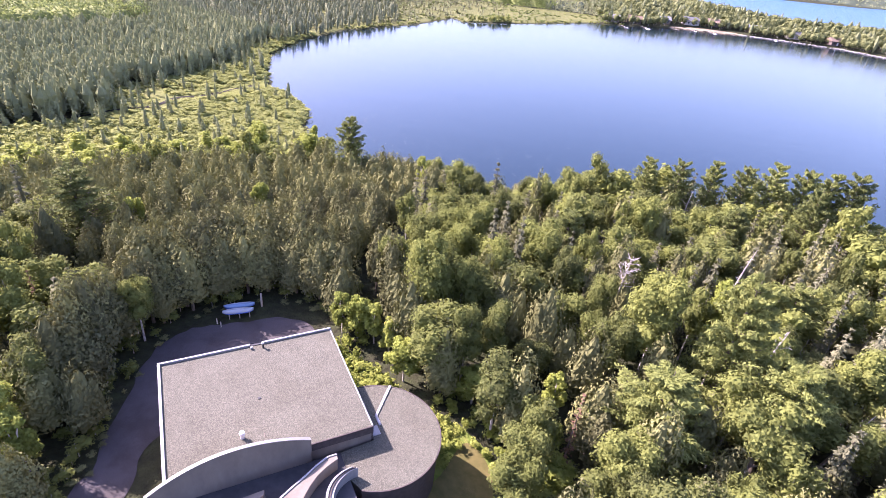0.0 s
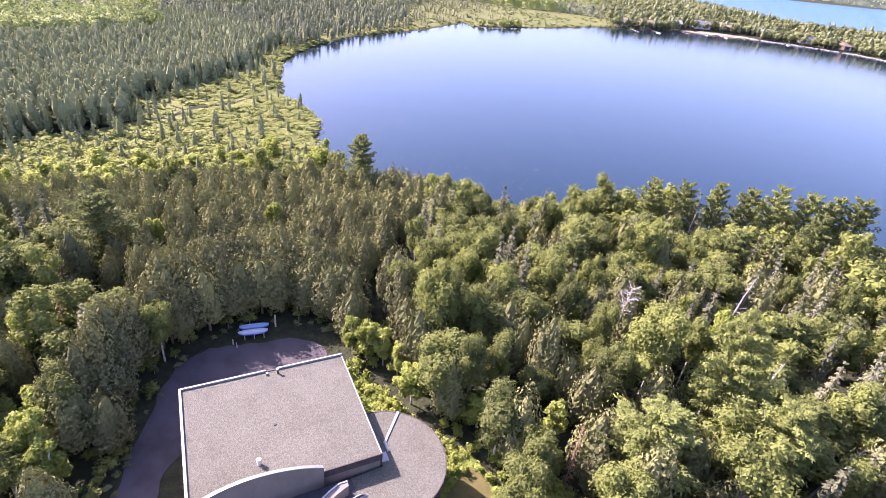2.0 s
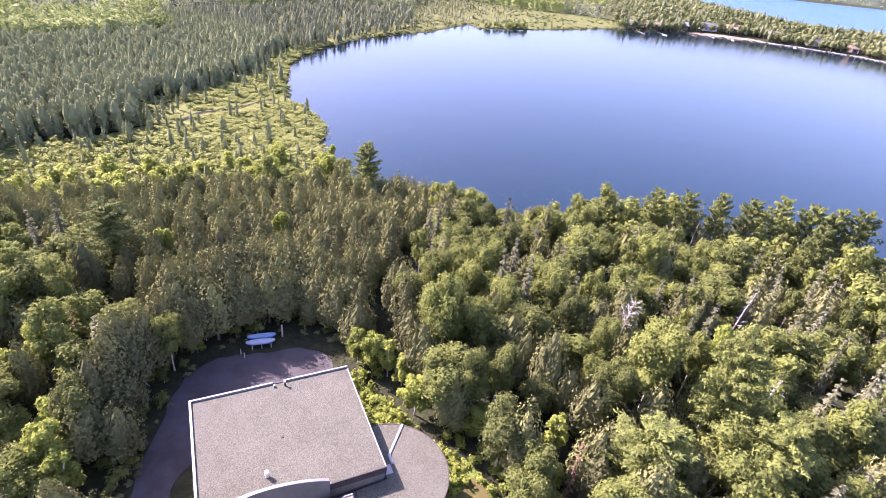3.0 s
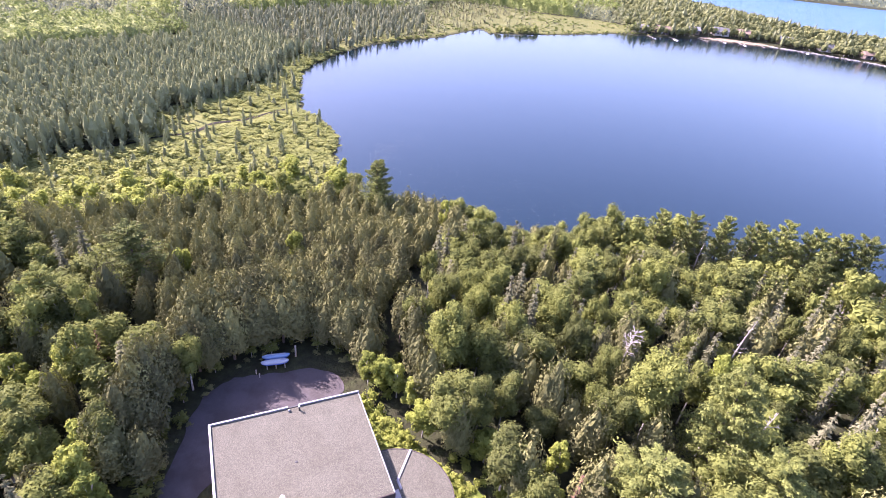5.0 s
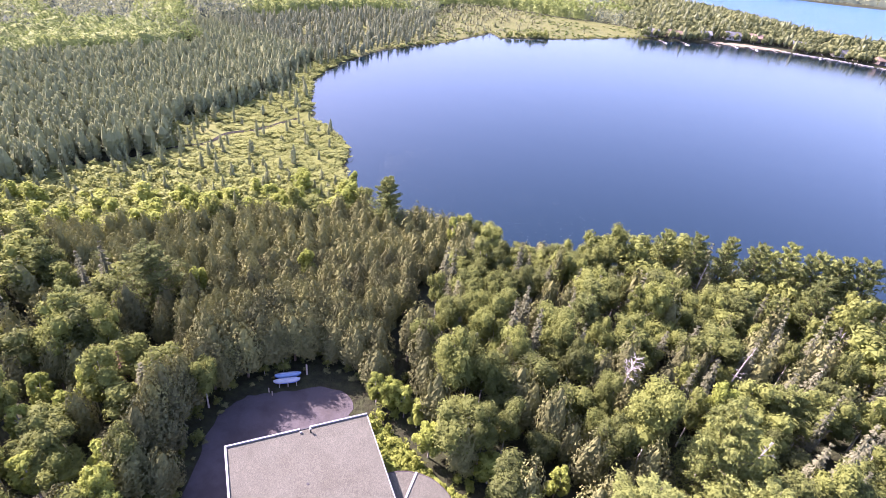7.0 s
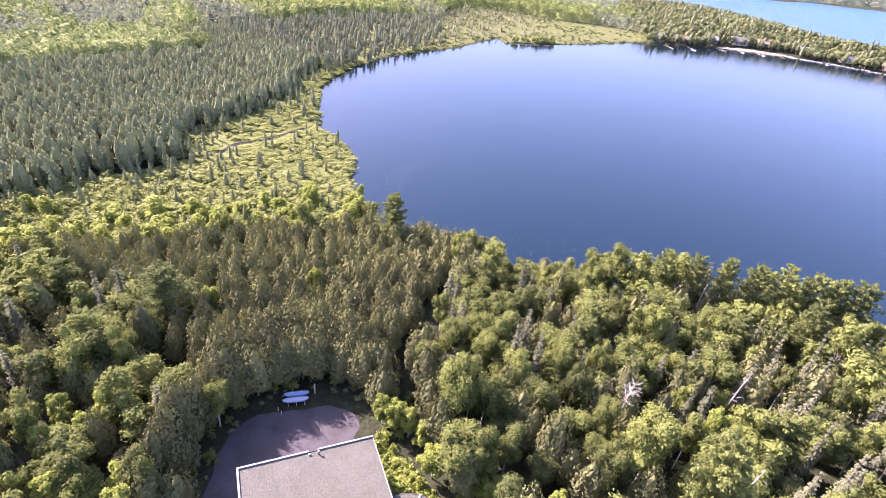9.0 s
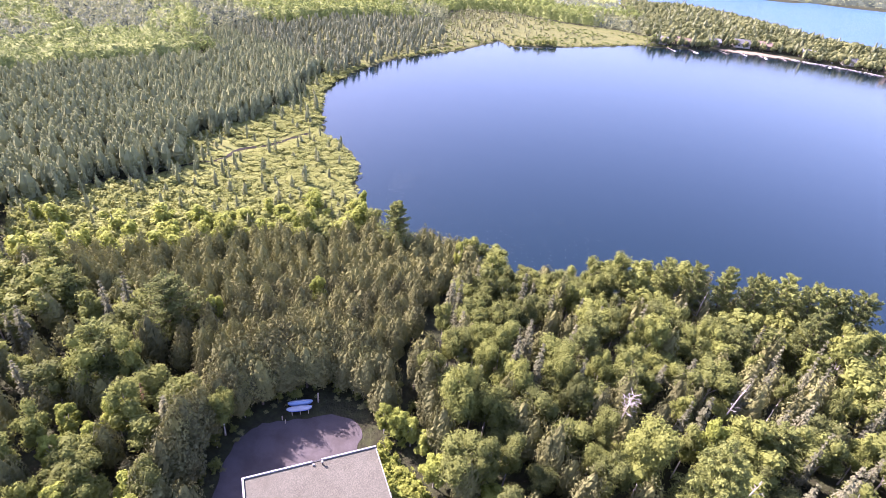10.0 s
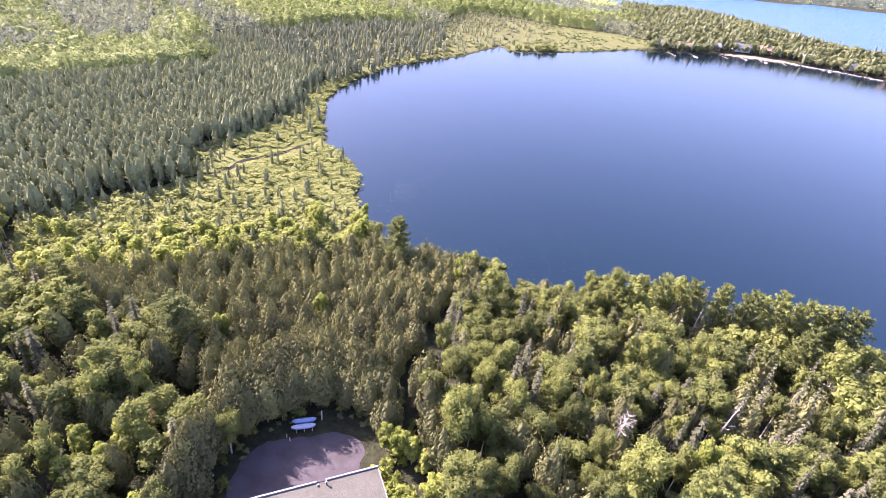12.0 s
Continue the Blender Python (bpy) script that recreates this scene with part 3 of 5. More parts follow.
def spruce_tree(seed, h, r, n, size, base=0.08, sparse=0.0):
    rng = np.random.default_rng(seed)
    tiers = max(6, int(h * 1.5))
    per = max(3, n // tiers)
    crown, trunk = [], []
    ps, ds, ls = [], [], []
    for i in range(tiers):
        s = base + (0.985 - base) * i / (tiers - 1)
        rr = r * np.power(1 - s, 0.85) * rng.uniform(0.8, 1.15) + 0.10
        m = max(4, int(per * (0.4 + 1.2 * (1 - s))))
        limbs = rng.uniform(0, 2 * np.pi, max(4, m // 4))
        ph = rng.choice(limbs, m) + rng.normal(0, 0.16, m)
        q = np.sqrt(rng.uniform(0.08, 1, m))
        ps.append(np.stack([rr * q * np.cos(ph), rr * q * np.sin(ph), h * s - 0.32 * rr * q + rng.uniform(-0.08, 0.08, m)], 1))
        ds.append(np.stack([0.35 * np.cos(ph), 0.35 * np.sin(ph), np.full(m, 1.0)], 1))
        ls.append(np.stack([np.cos(ph), np.sin(ph), np.full(m, -0.35)], 1))
    p, d, lie = np.concatenate(ps), np.concatenate(ds), np.concatenate(ls)
    crown.append(cards(p, d + 0.35 * rng.normal(size=p.shape), size * 1.3, size * 0.6, lie, rng, out=lie * [1, 1, 0] + [0, 0, 0.55], round_off=0.6))
    if sparse == 0:
        hs = np.array([base, 0.3, 0.6, 0.85]) * h
        crown.append(tube([(0, 0, z) for z in hs], r * 0.33 * np.power(1 - hs / h, 0.85), 5))
    trunk.append(tube([(0, 0, -0.2), (0, 0, h * 0.4), (0, 0, h * 0.99)], [0.018 * h, 0.012 * h, 0.015], 5))
    return merged(trunk), merged(crown)


def pine_tree(seed, h, r, clusters, n, size, base=0.3):
    rng = np.random.default_rng(seed)
    crown, trunk = [], [tube([(0, 0, -0.2), (0.1, 0, h * 0.35), (-0.1, 0.1, h * 0.7), (0, 0, h)], [0.02 * h, 0.016 * h, 0.009 * h, 0.02], 6)]
    tiers = 13
    per = max(3, clusters // tiers)
    m = max(6, int(n * 0.40))
    for i in range(tiers):
        s = base + (0.97 - base) * i / (tiers - 1)
        reach = r * min(1.0, 1.15 * ((1.05 - s) / (1 - base)) ** 0.55)
        for j in range(per):
            ph = 2 * np.pi * (j + rng.uniform(0, 0.8)) / per + 2.4 * i
            ln = reach * rng.uniform(0.5, 1.15)
            e = np.array([ln * np.cos(ph), ln * np.sin(ph), h * s + ln * rng.uniform(0.0, 0.34)])
            root = np.array([0, 0, max(0.5, h * s - 0.15 * ln - rng.uniform(0, 0.5))])
            trunk.append(tube([root, root * 0.5 + e * 0.5 - [0, 0, 0.1], e], [0.06, 0.045, 0.02], 3))
            for q in (0.30, 0.52, 0.70, 0.86, 1.0):
                if q < 0.8 and ln * q < 0.35:
                    continue
                c = root * (1 - q) + e * q
                d = unit(rng.normal(size=(m, 3)) + [0, 0, 0.5])
                w = max(0.42, 0.25 * ln + 0.12) * (1.25 - 0.55 * q) * rng.uniform(0.85, 1.15)
                p = c + d * [w, w, w * 0.34] * rng.uniform(0.4, 1.05, (m, 1)) + (e - root) * (rng.uniform(-0.12, 0.12, (m, 1)))
                lie = np.stack([d[:, 0] + np.cos(ph) * 0.6, d[:, 1] + np.sin(ph) * 0.6, d[:, 2] * 0.6 + 0.3], 1)
                crown.append(cards(p, d + 0.5 * rng.normal(size=d.shape) + [0, 0, 0.6], size * 1.25, size * 0.5, lie, rng, out=d * [0.7, 0.7, 1] + (e - root) / max(ln, 0.3) * 0.5 + [0, 0, 0.3], round_off=0.6))
    return merged(trunk), merged(crown)


def snag_tree(seed, h, limbs, reach, low=0.45):
    rng = np.random.default_rng(seed)
    trunk = [tube([(0, 0, -0.2), (0.15, 0.05, h * 0.4), (0.05, -0.1, h * 0.75), (0.3, 0, h)], [0.16, 0.12, 0.08, 0.02], 6)]
    twigs = []
    for i in range(limbs):
        s = rng.uniform(low, 0.97)
        ph, ln = rng.uniform(0, 2 * np.pi), reach * rng.uniform(0.5, 1.1) * (1.25 - s)
        a = np.array([0.1, 0, h * s])
        e = a + [ln * np.cos(ph), ln * np.sin(ph), ln * rng.uniform(0.2, 0.9)]
        limb = [tube([a, (a + e) / 2 + [0, 0, -0.08], e], [0.055, 0.035, 0.012], 4)]
        for _ in range(3):
            b = a + (e - a) * rng.uniform(0.4, 0.95)
            g = b + unit(e - a + rng.normal(size=3) * ln * 0.7) * ln * 0.4
            limb.append(tube([b, g], [0.028, 0.009], 3))
        twigs.append(merged(limb))
    return merged(trunk), twigs


# ---- trees: planting ----
def two_part_mesh(name, trunk, crown, mt, mc, vary=None):
    v, f = merged([trunk, crown])
    me = raw_mesh(name, v, f, mc, [] if vary is None else [("vary", vary)])
    me.materials.append(mt)
    me.polygons.foreach_set("material_index", np.r_[np.ones(len(trunk[1]), np.int32), np.zeros(len(crown[1]), np.int32)])
    return me


def place_matrix(x, y, z, s, w, turn, lean, leandir):
    return Matrix.Translation((x, y, z)) @ Matrix.Rotation(lean, 4, Vector((math.cos(leandir), math.sin(leandir), 0))) @ Matrix.Rotation(turn, 4, "Z") @ Matrix.Diagonal((w, w, s, 1))


class Kind:
    """A kind of tree: templates for near ones (things with a trunk and a crown) and for the crowd behind (stuff)."""

    def __init__(self, name, labels, category, group, near, crowd, bark, leaf, height):
        self.name, self.labels, self.category, self.group, self.height = name, labels, category, group, height
        self.meshes = [(raw_mesh("trunk", *t, bark), raw_mesh("crown", *c, leaf)) for t, c in near]
        self.crowd, self.bark, self.leaf = crowd, bark, leaf

    def one(self, x, y, h, w, turn, lean=0.0, leandir=0.0, i=0, label="", name=""):
        ob = thing(name or self.name, place_matrix(x, y, float(land(x, y)) - 0.05, h / self.height, w, turn, lean, leandir), label or self.labels[i % len(self.labels)], self.category, self.group)
        for part_name, me in zip(("trunk", "crown"), self.meshes[i % len(self.meshes)]):
            new(part_name, me).parent = ob
        return ob

    def mass(self, name, x, y, h, w, seed, label, crowd=None):
        """Many trees in one mesh."""
        rng = np.random.default_rng(seed)
        crowd = crowd or self.crowd
        n = len(x)
        z, which, turn, vary = land(x, y) - 0.05, rng.integers(0, len(crowd), n), rng.uniform(0, 6.28, n), rng.uniform(0, 1, n)
        tv, tf, cv, cf, ta, ca, to, co = [], [], [], [], [], [], 0, 0
        for k, (t, c) in enumerate(crowd):
            sel = np.nonzero(which == k)[0]
            if not len(sel):
                continue
            cs, sn = np.cos(turn[sel]), np.sin(turn[sel])
            for (v, f), vs, fs, at, is_trunk in ((t, tv, tf, ta, True), (c, cv, cf, ca, False)):
                q = np.stack([(cs[:, None] * v[None, :, 0] - sn[:, None] * v[None, :, 1]) * w[sel, None] + x[sel, None],
                              (sn[:, None] * v[None, :, 0] + cs[:, None] * v[None, :, 1]) * w[sel, None] + y[sel, None],
                              v[None, :, 2] * (h[sel, None] / self.height) + z[sel, None],
                              cs[:, None] * v[None, :, 3] - sn[:, None] * v[None, :, 4], sn[:, None] * v[None, :, 3] + cs[:, None] * v[None, :, 4],
                              np.broadcast_to(v[None, :, 5], (len(sel), len(v)))], -1).reshape(-1, 6)
                o = to if is_trunk else co
                vs.append(q)
                fs.append((f[None] + (np.arange(len(sel)) * len(v))[:, None, None] + o).reshape(-1, 3))
                at.append(np.repeat(vary[sel], len(v)))
                if is_trunk:
                    to += len(q)
                else:
                    co += len(q)
        trunk, crown = (np.concatenate(tv), np.concatenate(tf)), (np.concatenate(cv), np.concatenate(cf))
        me = two_part_mesh(name, trunk, crown, self.bark, self.leaf, np.concatenate(ta + ca))
        return tagged(new(name, me), label, self.category, kind="stuff")


CEDAR = Kind("cedar_tree", ["dense dark olive-green conical cedar", "narrow dull green cedar with a pointed tip", "bushy dark cedar with several tips"], "tree", "cedars round the clearing",
             [cedar_tree(1, 10, 1.8, 1700, 0.33, 1, 0.68, 0.20, 0.26, 0.46), cedar_tree(2, 10, 1.8, 1800, 0.33, 2, 0.68, 0.20, 0.26, 0.44), cedar_tree(3, 10, 2.1, 2300, 0.33, 5, 0.66, 0.18, 0.26, 0.44), cedar_tree(4, 10, 1.95, 2000, 0.33, 3, 0.66, 0.20, 0.26, 0.44)],
             [cedar_tree(11, 10, 1.75, 640, 0.45, 1, 0.68, loose=0.22, shoulder=0.46), cedar_tree(12, 10, 1.65, 620, 0.45, 1, 0.74, loose=0.22, shoulder=0.48), cedar_tree(13, 10, 1.85, 700, 0.45, 2, 0.66, loose=0.22, shoulder=0.44), cedar_tree(14, 10, 1.75, 640, 0.45, 1, 0.64, loose=0.22, shoulder=0.44)], M_BARK, M_CEDAR, 10)
BROAD = Kind("birch_tree", ["rounded yellow-green birch in full leaf", "light green leafy tree with an uneven crown", "broad mid-green leafy tree with pale limbs"], "tree", "leafy trees in the wood",
             [broad_tree(21, 13, 2.7, 1850, 0.36, 0.35, 13), broad_tree(22, 13, 2.4, 1650, 0.35, 0.3, 12), broad_tree(23, 13, 3.0, 2050, 0.36, 0.35, 14), broad_tree(24, 13, 2.3, 1600, 0.35, 0.25, 13), broad_tree(28, 13, 2.1, 1500, 0.34, 0.2, 14)],
             [broad_tree(31, 13, 2.7, 520, 0.72, 0.35), broad_tree(32, 13, 2.4, 480, 0.70, 0.3), broad_tree(33, 13, 3.0, 560, 0.72, 0.3, 13)], M_PALE, M_BROAD, 13)
SPRUCE = Kind("spruce_tree", ["slender dark blue-green spruce with drooping limbs", "narrow pointed dark spruce"], "tree", "spruces in the wood",
              [spruce_tree(41, 11, 1.75, 1350, 0.38), spruce_tree(42, 11, 1.5, 1200, 0.38), spruce_tree(43, 11, 1.95, 1450, 0.38)],
              [spruce_tree(51, 11, 1.75, 320, 0.65), spruce_tree(52, 11, 1.5, 300, 0.65), spruce_tree(53, 11, 1.95, 340, 0.65)], M_BARK, M_SPRUCE, 11)
PINE = Kind("white_pine_tree", ["tall white pine with layered feathery limbs", "spreading white pine with pale green plumes"], "tree", "white pines",
            [pine_tree(61, 14, 4.0, 104, 46, 0.40, 0.12), pine_tree(62, 14, 3.8, 104, 46, 0.40, 0.2), pine_tree(63, 14, 4.3, 104, 48, 0.40, 0.1)],
            [pine_tree(61, 14, 3.6, 45, 14, 0.8)], M_BARK, M_PINE, 14)
NEAR_BROAD = Kind("birch_tree", BROAD.labels, "tree", BROAD.group,
                  [broad_tree(25, 13, 2.7, 3500, 0.29, 0.3, 14), broad_tree(26, 13, 2.4, 3200, 0.28, 0.25, 13), broad_tree(27, 13, 3.0, 3900, 0.29, 0.3, 15)], BROAD.crowd, M_PALE, M_BROAD, 13)
NEAR_PINE = Kind("white_pine_tree", PINE.labels, "tree", PINE.group, [pine_tree(64, 14, 4.2, 104, 100, 0.31, 0.1), pine_tree(65, 14, 4.0, 104, 95, 0.31, 0.25)], PINE.crowd, M_BARK, M_PINE, 14)
SAPLING = Kind("maple_sapling", ["bright lime-green young maple beside the lawn", "slim bright green sapling in sunlight"], "tree", "bright saplings",
               [broad_tree(71, 6, 1.35, 2600, 0.23, 0.06, 26, 0.72), broad_tree(72, 6, 1.1, 2300, 0.23, 0.04, 24, 0.72)], [broad_tree(73, 6, 1.5, 300, 0.55, 0.12, 9)], M_PALE, M_SAPLING, 6)
SHRUB = Kind("alder_shrub", ["low pale green alder bush in the bog"], "shrub", "bog shrubs",
             [broad_tree(81, 2.4, 1.3, 120, 0.4, 0.05, 7)], [broad_tree(82, 2.4, 1.3, 59, 0.58, 0.02, 6), broad_tree(83, 2.0, 1.5, 59, 0.58, 0.02, 6), broad_tree(84, 3.0, 1.2, 59, 0.56, 0.02, 6)], M_BARK, M_SHRUB, 2.4)
FAR_CONIFER = [cedar_tree(91, 10, 1.6, 36, 0.78, 1, 0.62, loose=0.22, shoulder=0.45), cedar_tree(92, 10, 1.5, 34, 0.76, 1, 0.70, loose=0.22, shoulder=0.5), cedar_tree(93, 10, 1.45, 34, 0.76, 1, 0.62, loose=0.22, shoulder=0.4)]
FAR_BROAD = [broad_tree(95, 13, 3.2, 110, 1.2, 0.3, 9), broad_tree(96, 13, 2.8, 100, 1.2, 0.25, 8)]
FINE_FAR = [broad_tree(99, 13, 3.2, 44, 1.25, 0.05, 7), broad_tree(94, 13, 3.0, 42, 1.2, 0.05, 6)]
BOG_SPRUCE = [cedar_tree(103, 7, 0.85, 56, 0.40, 1, 0.8, loose=0.3, shoulder=0.8), cedar_tree(104, 7, 0.75, 50, 0.40, 1, 0.9, loose=0.3, shoulder=0.85)]
FAR_SPRUCE = [cedar_tree(101, 7, 0.8, 18, 0.62, 1, 0.8, loose=0.22), cedar_tree(102, 7, 0.7, 16, 0.60, 1, 0.9, loose=0.22)]
THIN_SPRUCE = [spruce_tree(97, 7, 0.75, 90, 0.55, 0.1, 1.0), spruce_tree(98, 7, 0.6, 80, 0.5, 0.2, 1.0)]

O_BUILD = np.array([-10.7, 42.6])
UA, VA = np.array([math.cos(radians(31)), math.sin(radians(31))]), np.array([math.sin(radians(31)), -math.cos(radians(31))])


def scatter(x0, x1, y0, y1, step, seed, jitter=0.42):
    rng = np.random.default_rng(seed)
    gx, gy = np.meshgrid(np.arange(x0, x1, step), np.arange(y0, y1, step * 0.87))
    gx = gx + (np.arange(gx.shape[0]) % 2)[:, None] * step / 2
    x, y = gx.ravel() + rng.uniform(-jitter, jitter, gx.size) * step, gy.ravel() + rng.uniform(-jitter, jitter, gx.size) * step
    return x, y, rng


def free(x, y, gap=1.3):
    """Where a tree may stand: on land, off the yard, the lawn and the building."""
    ok = (shore(x, y) > 0.8) & ~inside(YARD, x, y) & (edge_distance(YARD, x, y) > gap)
    lawn = np.array(LAWN, float)
    ok &= ~inside(lawn, x, y) & (edge_distance(lawn, x, y) > gap * 0.6)
    a, b = (x - O_BUILD[0]) * UA[0] + (y - O_BUILD[1]) * UA[1], (x - O_BUILD[0]) * VA[0] + (y - O_BUILD[1]) * VA[1]
    return ok & ~((a > -21) & (a < 9) & (b > -3) & (b < 30))


SPECIAL = []        # x, y, clear radius of trees that are placed singly


def single(kind, x, y, top, w, i=0, turn=0.0, label="", clear=1.8, name="", lean=0.0):
    SPECIAL.append((x, y, clear))
    return kind.one(x, y, top - float(land(x, y)), w, turn, lean, 0.0, i, label, name)


single(NEAR_BROAD, -1.6, 50.5, 21.2, 1.05, 3, 0.4, "tall dark green leafy tree over the cedars", 2.4)
single(PINE, -49.5, 60.0, 17.2, 1.15, 2, 0.5, "broad spreading white pine among dark cedars", 4.0)
for sx, sy, stop, sw, si in ((33.3, 94.8, 16.2, 0.8, 0), (39.1, 94.5, 16.3, 0.85, 2), (44.5, 93.7, 17.4, 0.8, 1), (49.8, 93.4, 17.0, 0.85, 2), (54.3, 92.6, 18.6, 0.9, 0), (58.7, 91.0, 18.4, 0.95, 2),
                             (62.8, 90.6, 18.6, 0.9, 1), (66.2, 89.4, 19.2, 1.05, 2), (56.5, 82.5, 18.4, 0.9, 0)):
    single(PINE, sx, sy, stop, sw, si, sx * 2.1, clear=2.3)
single(NEAR_PINE, 29.0, 43.2, 23.5, 0.95, 1, 0.2, clear=2.8)
single(NEAR_PINE, 20.8, 35.6, 18.0, 1.3, 0, 0.9, "large bushy white pine with bright plumes", 4.2)
single(NEAR_PINE, 32.5, 37.5, 18.5, 1.05, 1, 2.9, clear=2.6)
single(PINE, -22.9, 100.5, 15.0, 0.95, 1, 0.7, "dark lone pine standing over the shore cedars", 1.8)
single(SAPLING, -7.8, 96.0, 12.0, 1.0, 1, 0.2, "narrow light green larch by the water", 1.2)
single(BROAD, 24.6, 94.7, 16.4, 0.95, 1, 1.0, clear=2.4)
single(BROAD, 20.1, 90.0, 13.8, 0.9, 0, 2.0, clear=2.2)
single(BROAD, 2.6, 80.5, 14.8, 0.8, 1, 0.5, clear=2.2)
single(BROAD, 5.6, 82.0, 13.8, 0.7, 3, 3.5, clear=2.0)
single(BROAD, 39.9, 80.7, 14.8, 0.95, 2, 0.5, clear=2.4)
single(NEAR_BROAD, 22.9, 47.0, 20.6, 1.15, 2, 0.5, "large round pale green leafy crown", 3.2)
single(SAPLING, 32.6, 53.4, 18.9, 1.5, 0, 0.5, "bright lime-green leafy tree in the wood", 2.4)
single(NEAR_BROAD, 6.1, 45.0, 16.6, 0.75, 1, 1.5, clear=2.0)
single(NEAR_BROAD, 10.6, 44.6, 12.6, 0.8, 3, 2.5, clear=2.0)
single(NEAR_BROAD, 18.6, 44.6, 17.8, 0.8, 0, 4.5, clear=2.0)
single(BROAD, -52.0, 44.5, 17.8, 1.05, 0, 0.5, clear=2.6)
single(BROAD, -61.4, 56.7, 13.6, 0.9, 1, 0.5, clear=2.4)
single(SAPLING, -43.8, 62.8, 13.9, 1.15, 0, 1.5, "light green leafy tree among dark cedars", 1.8)
single(SAPLING, -30.5, 74.0, 13.0, 1.15, 0, 3.0, "light green leafy tree among dark cedars", 1.8)
single(SAPLING, -44.4, 39.7, 15.0, 1.2, 0, 2.0, clear=1.8)
single(SAPLING, -34.6, 28.0, 14.6, 1.3, 0, 4.0, clear=2.2)
for sx, sy, stop, sw in ((-49.7, 37.6, 13.5, 1.5), (-36.8, 31.6, 13.2, 1.5), (-32.4, 26.8, 12.6, 1.5), (-45.2, 36.2, 13.2, 1.4), (-48.2, 33.5, 13.0, 1.6), (-42.9, 28.4, 13.0, 1.6)):
    single(SAPLING, sx, sy, stop, sw, 1, sx * 1.3, "yellow-green leafy young tree in the dark wood", 1.8)
single(CEDAR, -33.8, 36.5, 14.3, 1.25, 2, 0.4, clear=1.8)
single(CEDAR, -36.0, 38.0, 13.6, 1.2, 0, 1.4, clear=1.6)
for sx, sy, stop, sw, si in ((-11.3, 49.8, 11.6, 1.25, 1), (-9.3, 49.2, 12.0, 1.25, 0), (-7.2, 48.6, 11.6, 1.2, 1), (-2.8, 43.2, 12.0, 1.45, 0), (-5.2, 47.4, 10.6, 1.2, 1),
                             (4.8, 41.4, 10.8, 1.4, 0), (7.6, 41.2, 10.4, 1.5, 1), (11.4, 36.6, 9.8, 1.6, 0), (12.2, 32.2, 9.6, 1.75, 0), (12.6, 40.5, 12.4, 1.3, 1), (11.2, 28.6, 8.8, 1.6, 0)):
    single(SAPLING, sx, sy, stop, sw, si, sx * 1.7, clear=2.1)

for sx, sy, stop, sw in ((-32.4, 55.0, 16.0, 1.4), (-30.4, 56.8, 16.0, 1.4), (-28.4, 58.6, 15.8, 1.4), (-26.5, 57.2, 15.4, 1.3), (-24.6, 58.6, 15.4, 1.3), (-28.6, 55.2, 14.6, 1.3), (-31.6, 51.2, 15.8, 1.2), (-33.4, 52.8, 16.6, 1.3), (-33.6, 49.0, 16.4, 1.2), (-35.4, 50.8, 17.0, 1.3), (-26.8, 53.6, 15.4, 1.1), (-28.9, 53.4, 16.2, 1.15), (-25.0, 55.0, 15.2, 1.1), (-30.4, 54.2, 16.6, 1.2), (-22.8, 56.0, 14.8, 1.1)):
    single(CEDAR, sx, sy, stop, sw, 3, sx, clear=1.4)

# dead trees
for (sx, sy, stop, limbs, reach, slean, slabel) in ((20.3, 54.6, 17.9, 34, 3.4, 0.05, "bleached bare dead tree with tangled branches"), (40.6, 91.5, 12.2, 10, 1.8, 0.0, "pale bare dead trunk by the shore"),
                                                    (33.5, 45.5, 16.8, 14, 2.0, 0.12, "leaning bare grey dead tree"), (38.5, 38.0, 14.2, 8, 1.6, 0.20, "leaning bare grey dead tree"), (37.0, 62.0, 17.0, 8, 1.6, 0.1, "leaning bare grey dead tree")):
    t, limbs_made = snag_tree(int(sx * 10), stop - float(land(sx, sy)), limbs, reach, 0.66 if limbs > 20 else 0.45)
    ob = thing("dead_tree", place_matrix(sx, sy, float(land(sx, sy)), 1, 1, 0, slean, 1.57), slabel, "dead tree", "dead trees")
    new("trunk", raw_mesh("trunk", *t, M_PALE)).parent = ob
    for tw in limbs_made:
        new("branch", raw_mesh("branch", *tw, M_PALE)).parent = ob
    SPECIAL.append((sx, sy, 1.0))
for sx, sy, stop, w in ((13.2, 33.4, 16.6, 0.6), (-42.0, 42.5, 14.2, 0.55)):
    t, c = spruce_tree(int(stop * 10), 11, 1.3, 300, 0.36, 0.3, 1.0)
    ob = thing("dead_spruce", place_matrix(sx, sy, float(land(sx, sy)), (stop - float(land(sx, sy))) / 11, w, 0, 0.03, 0), "slender dead spruce with rust-brown needles", "dead tree", "dead trees")
    new("trunk", raw_mesh("trunk", *t, M_BARK)).parent = ob
    new("crown", raw_mesh("crown", *c, M_DEADLEAF)).parent = ob
    SPECIAL.append((sx, sy, 1.5))


def unclaimed(x, y):
    ok = edge_distance([(-13, 57), (-10, 66), (-9.5, 73), (-10.5, 79), (-4, 88), (2, 97)], x, y, False) > 1.9
    for sx, sy, c in SPECIAL:
        ok &= np.hypot(x - sx, y - sy) > c
    return ok


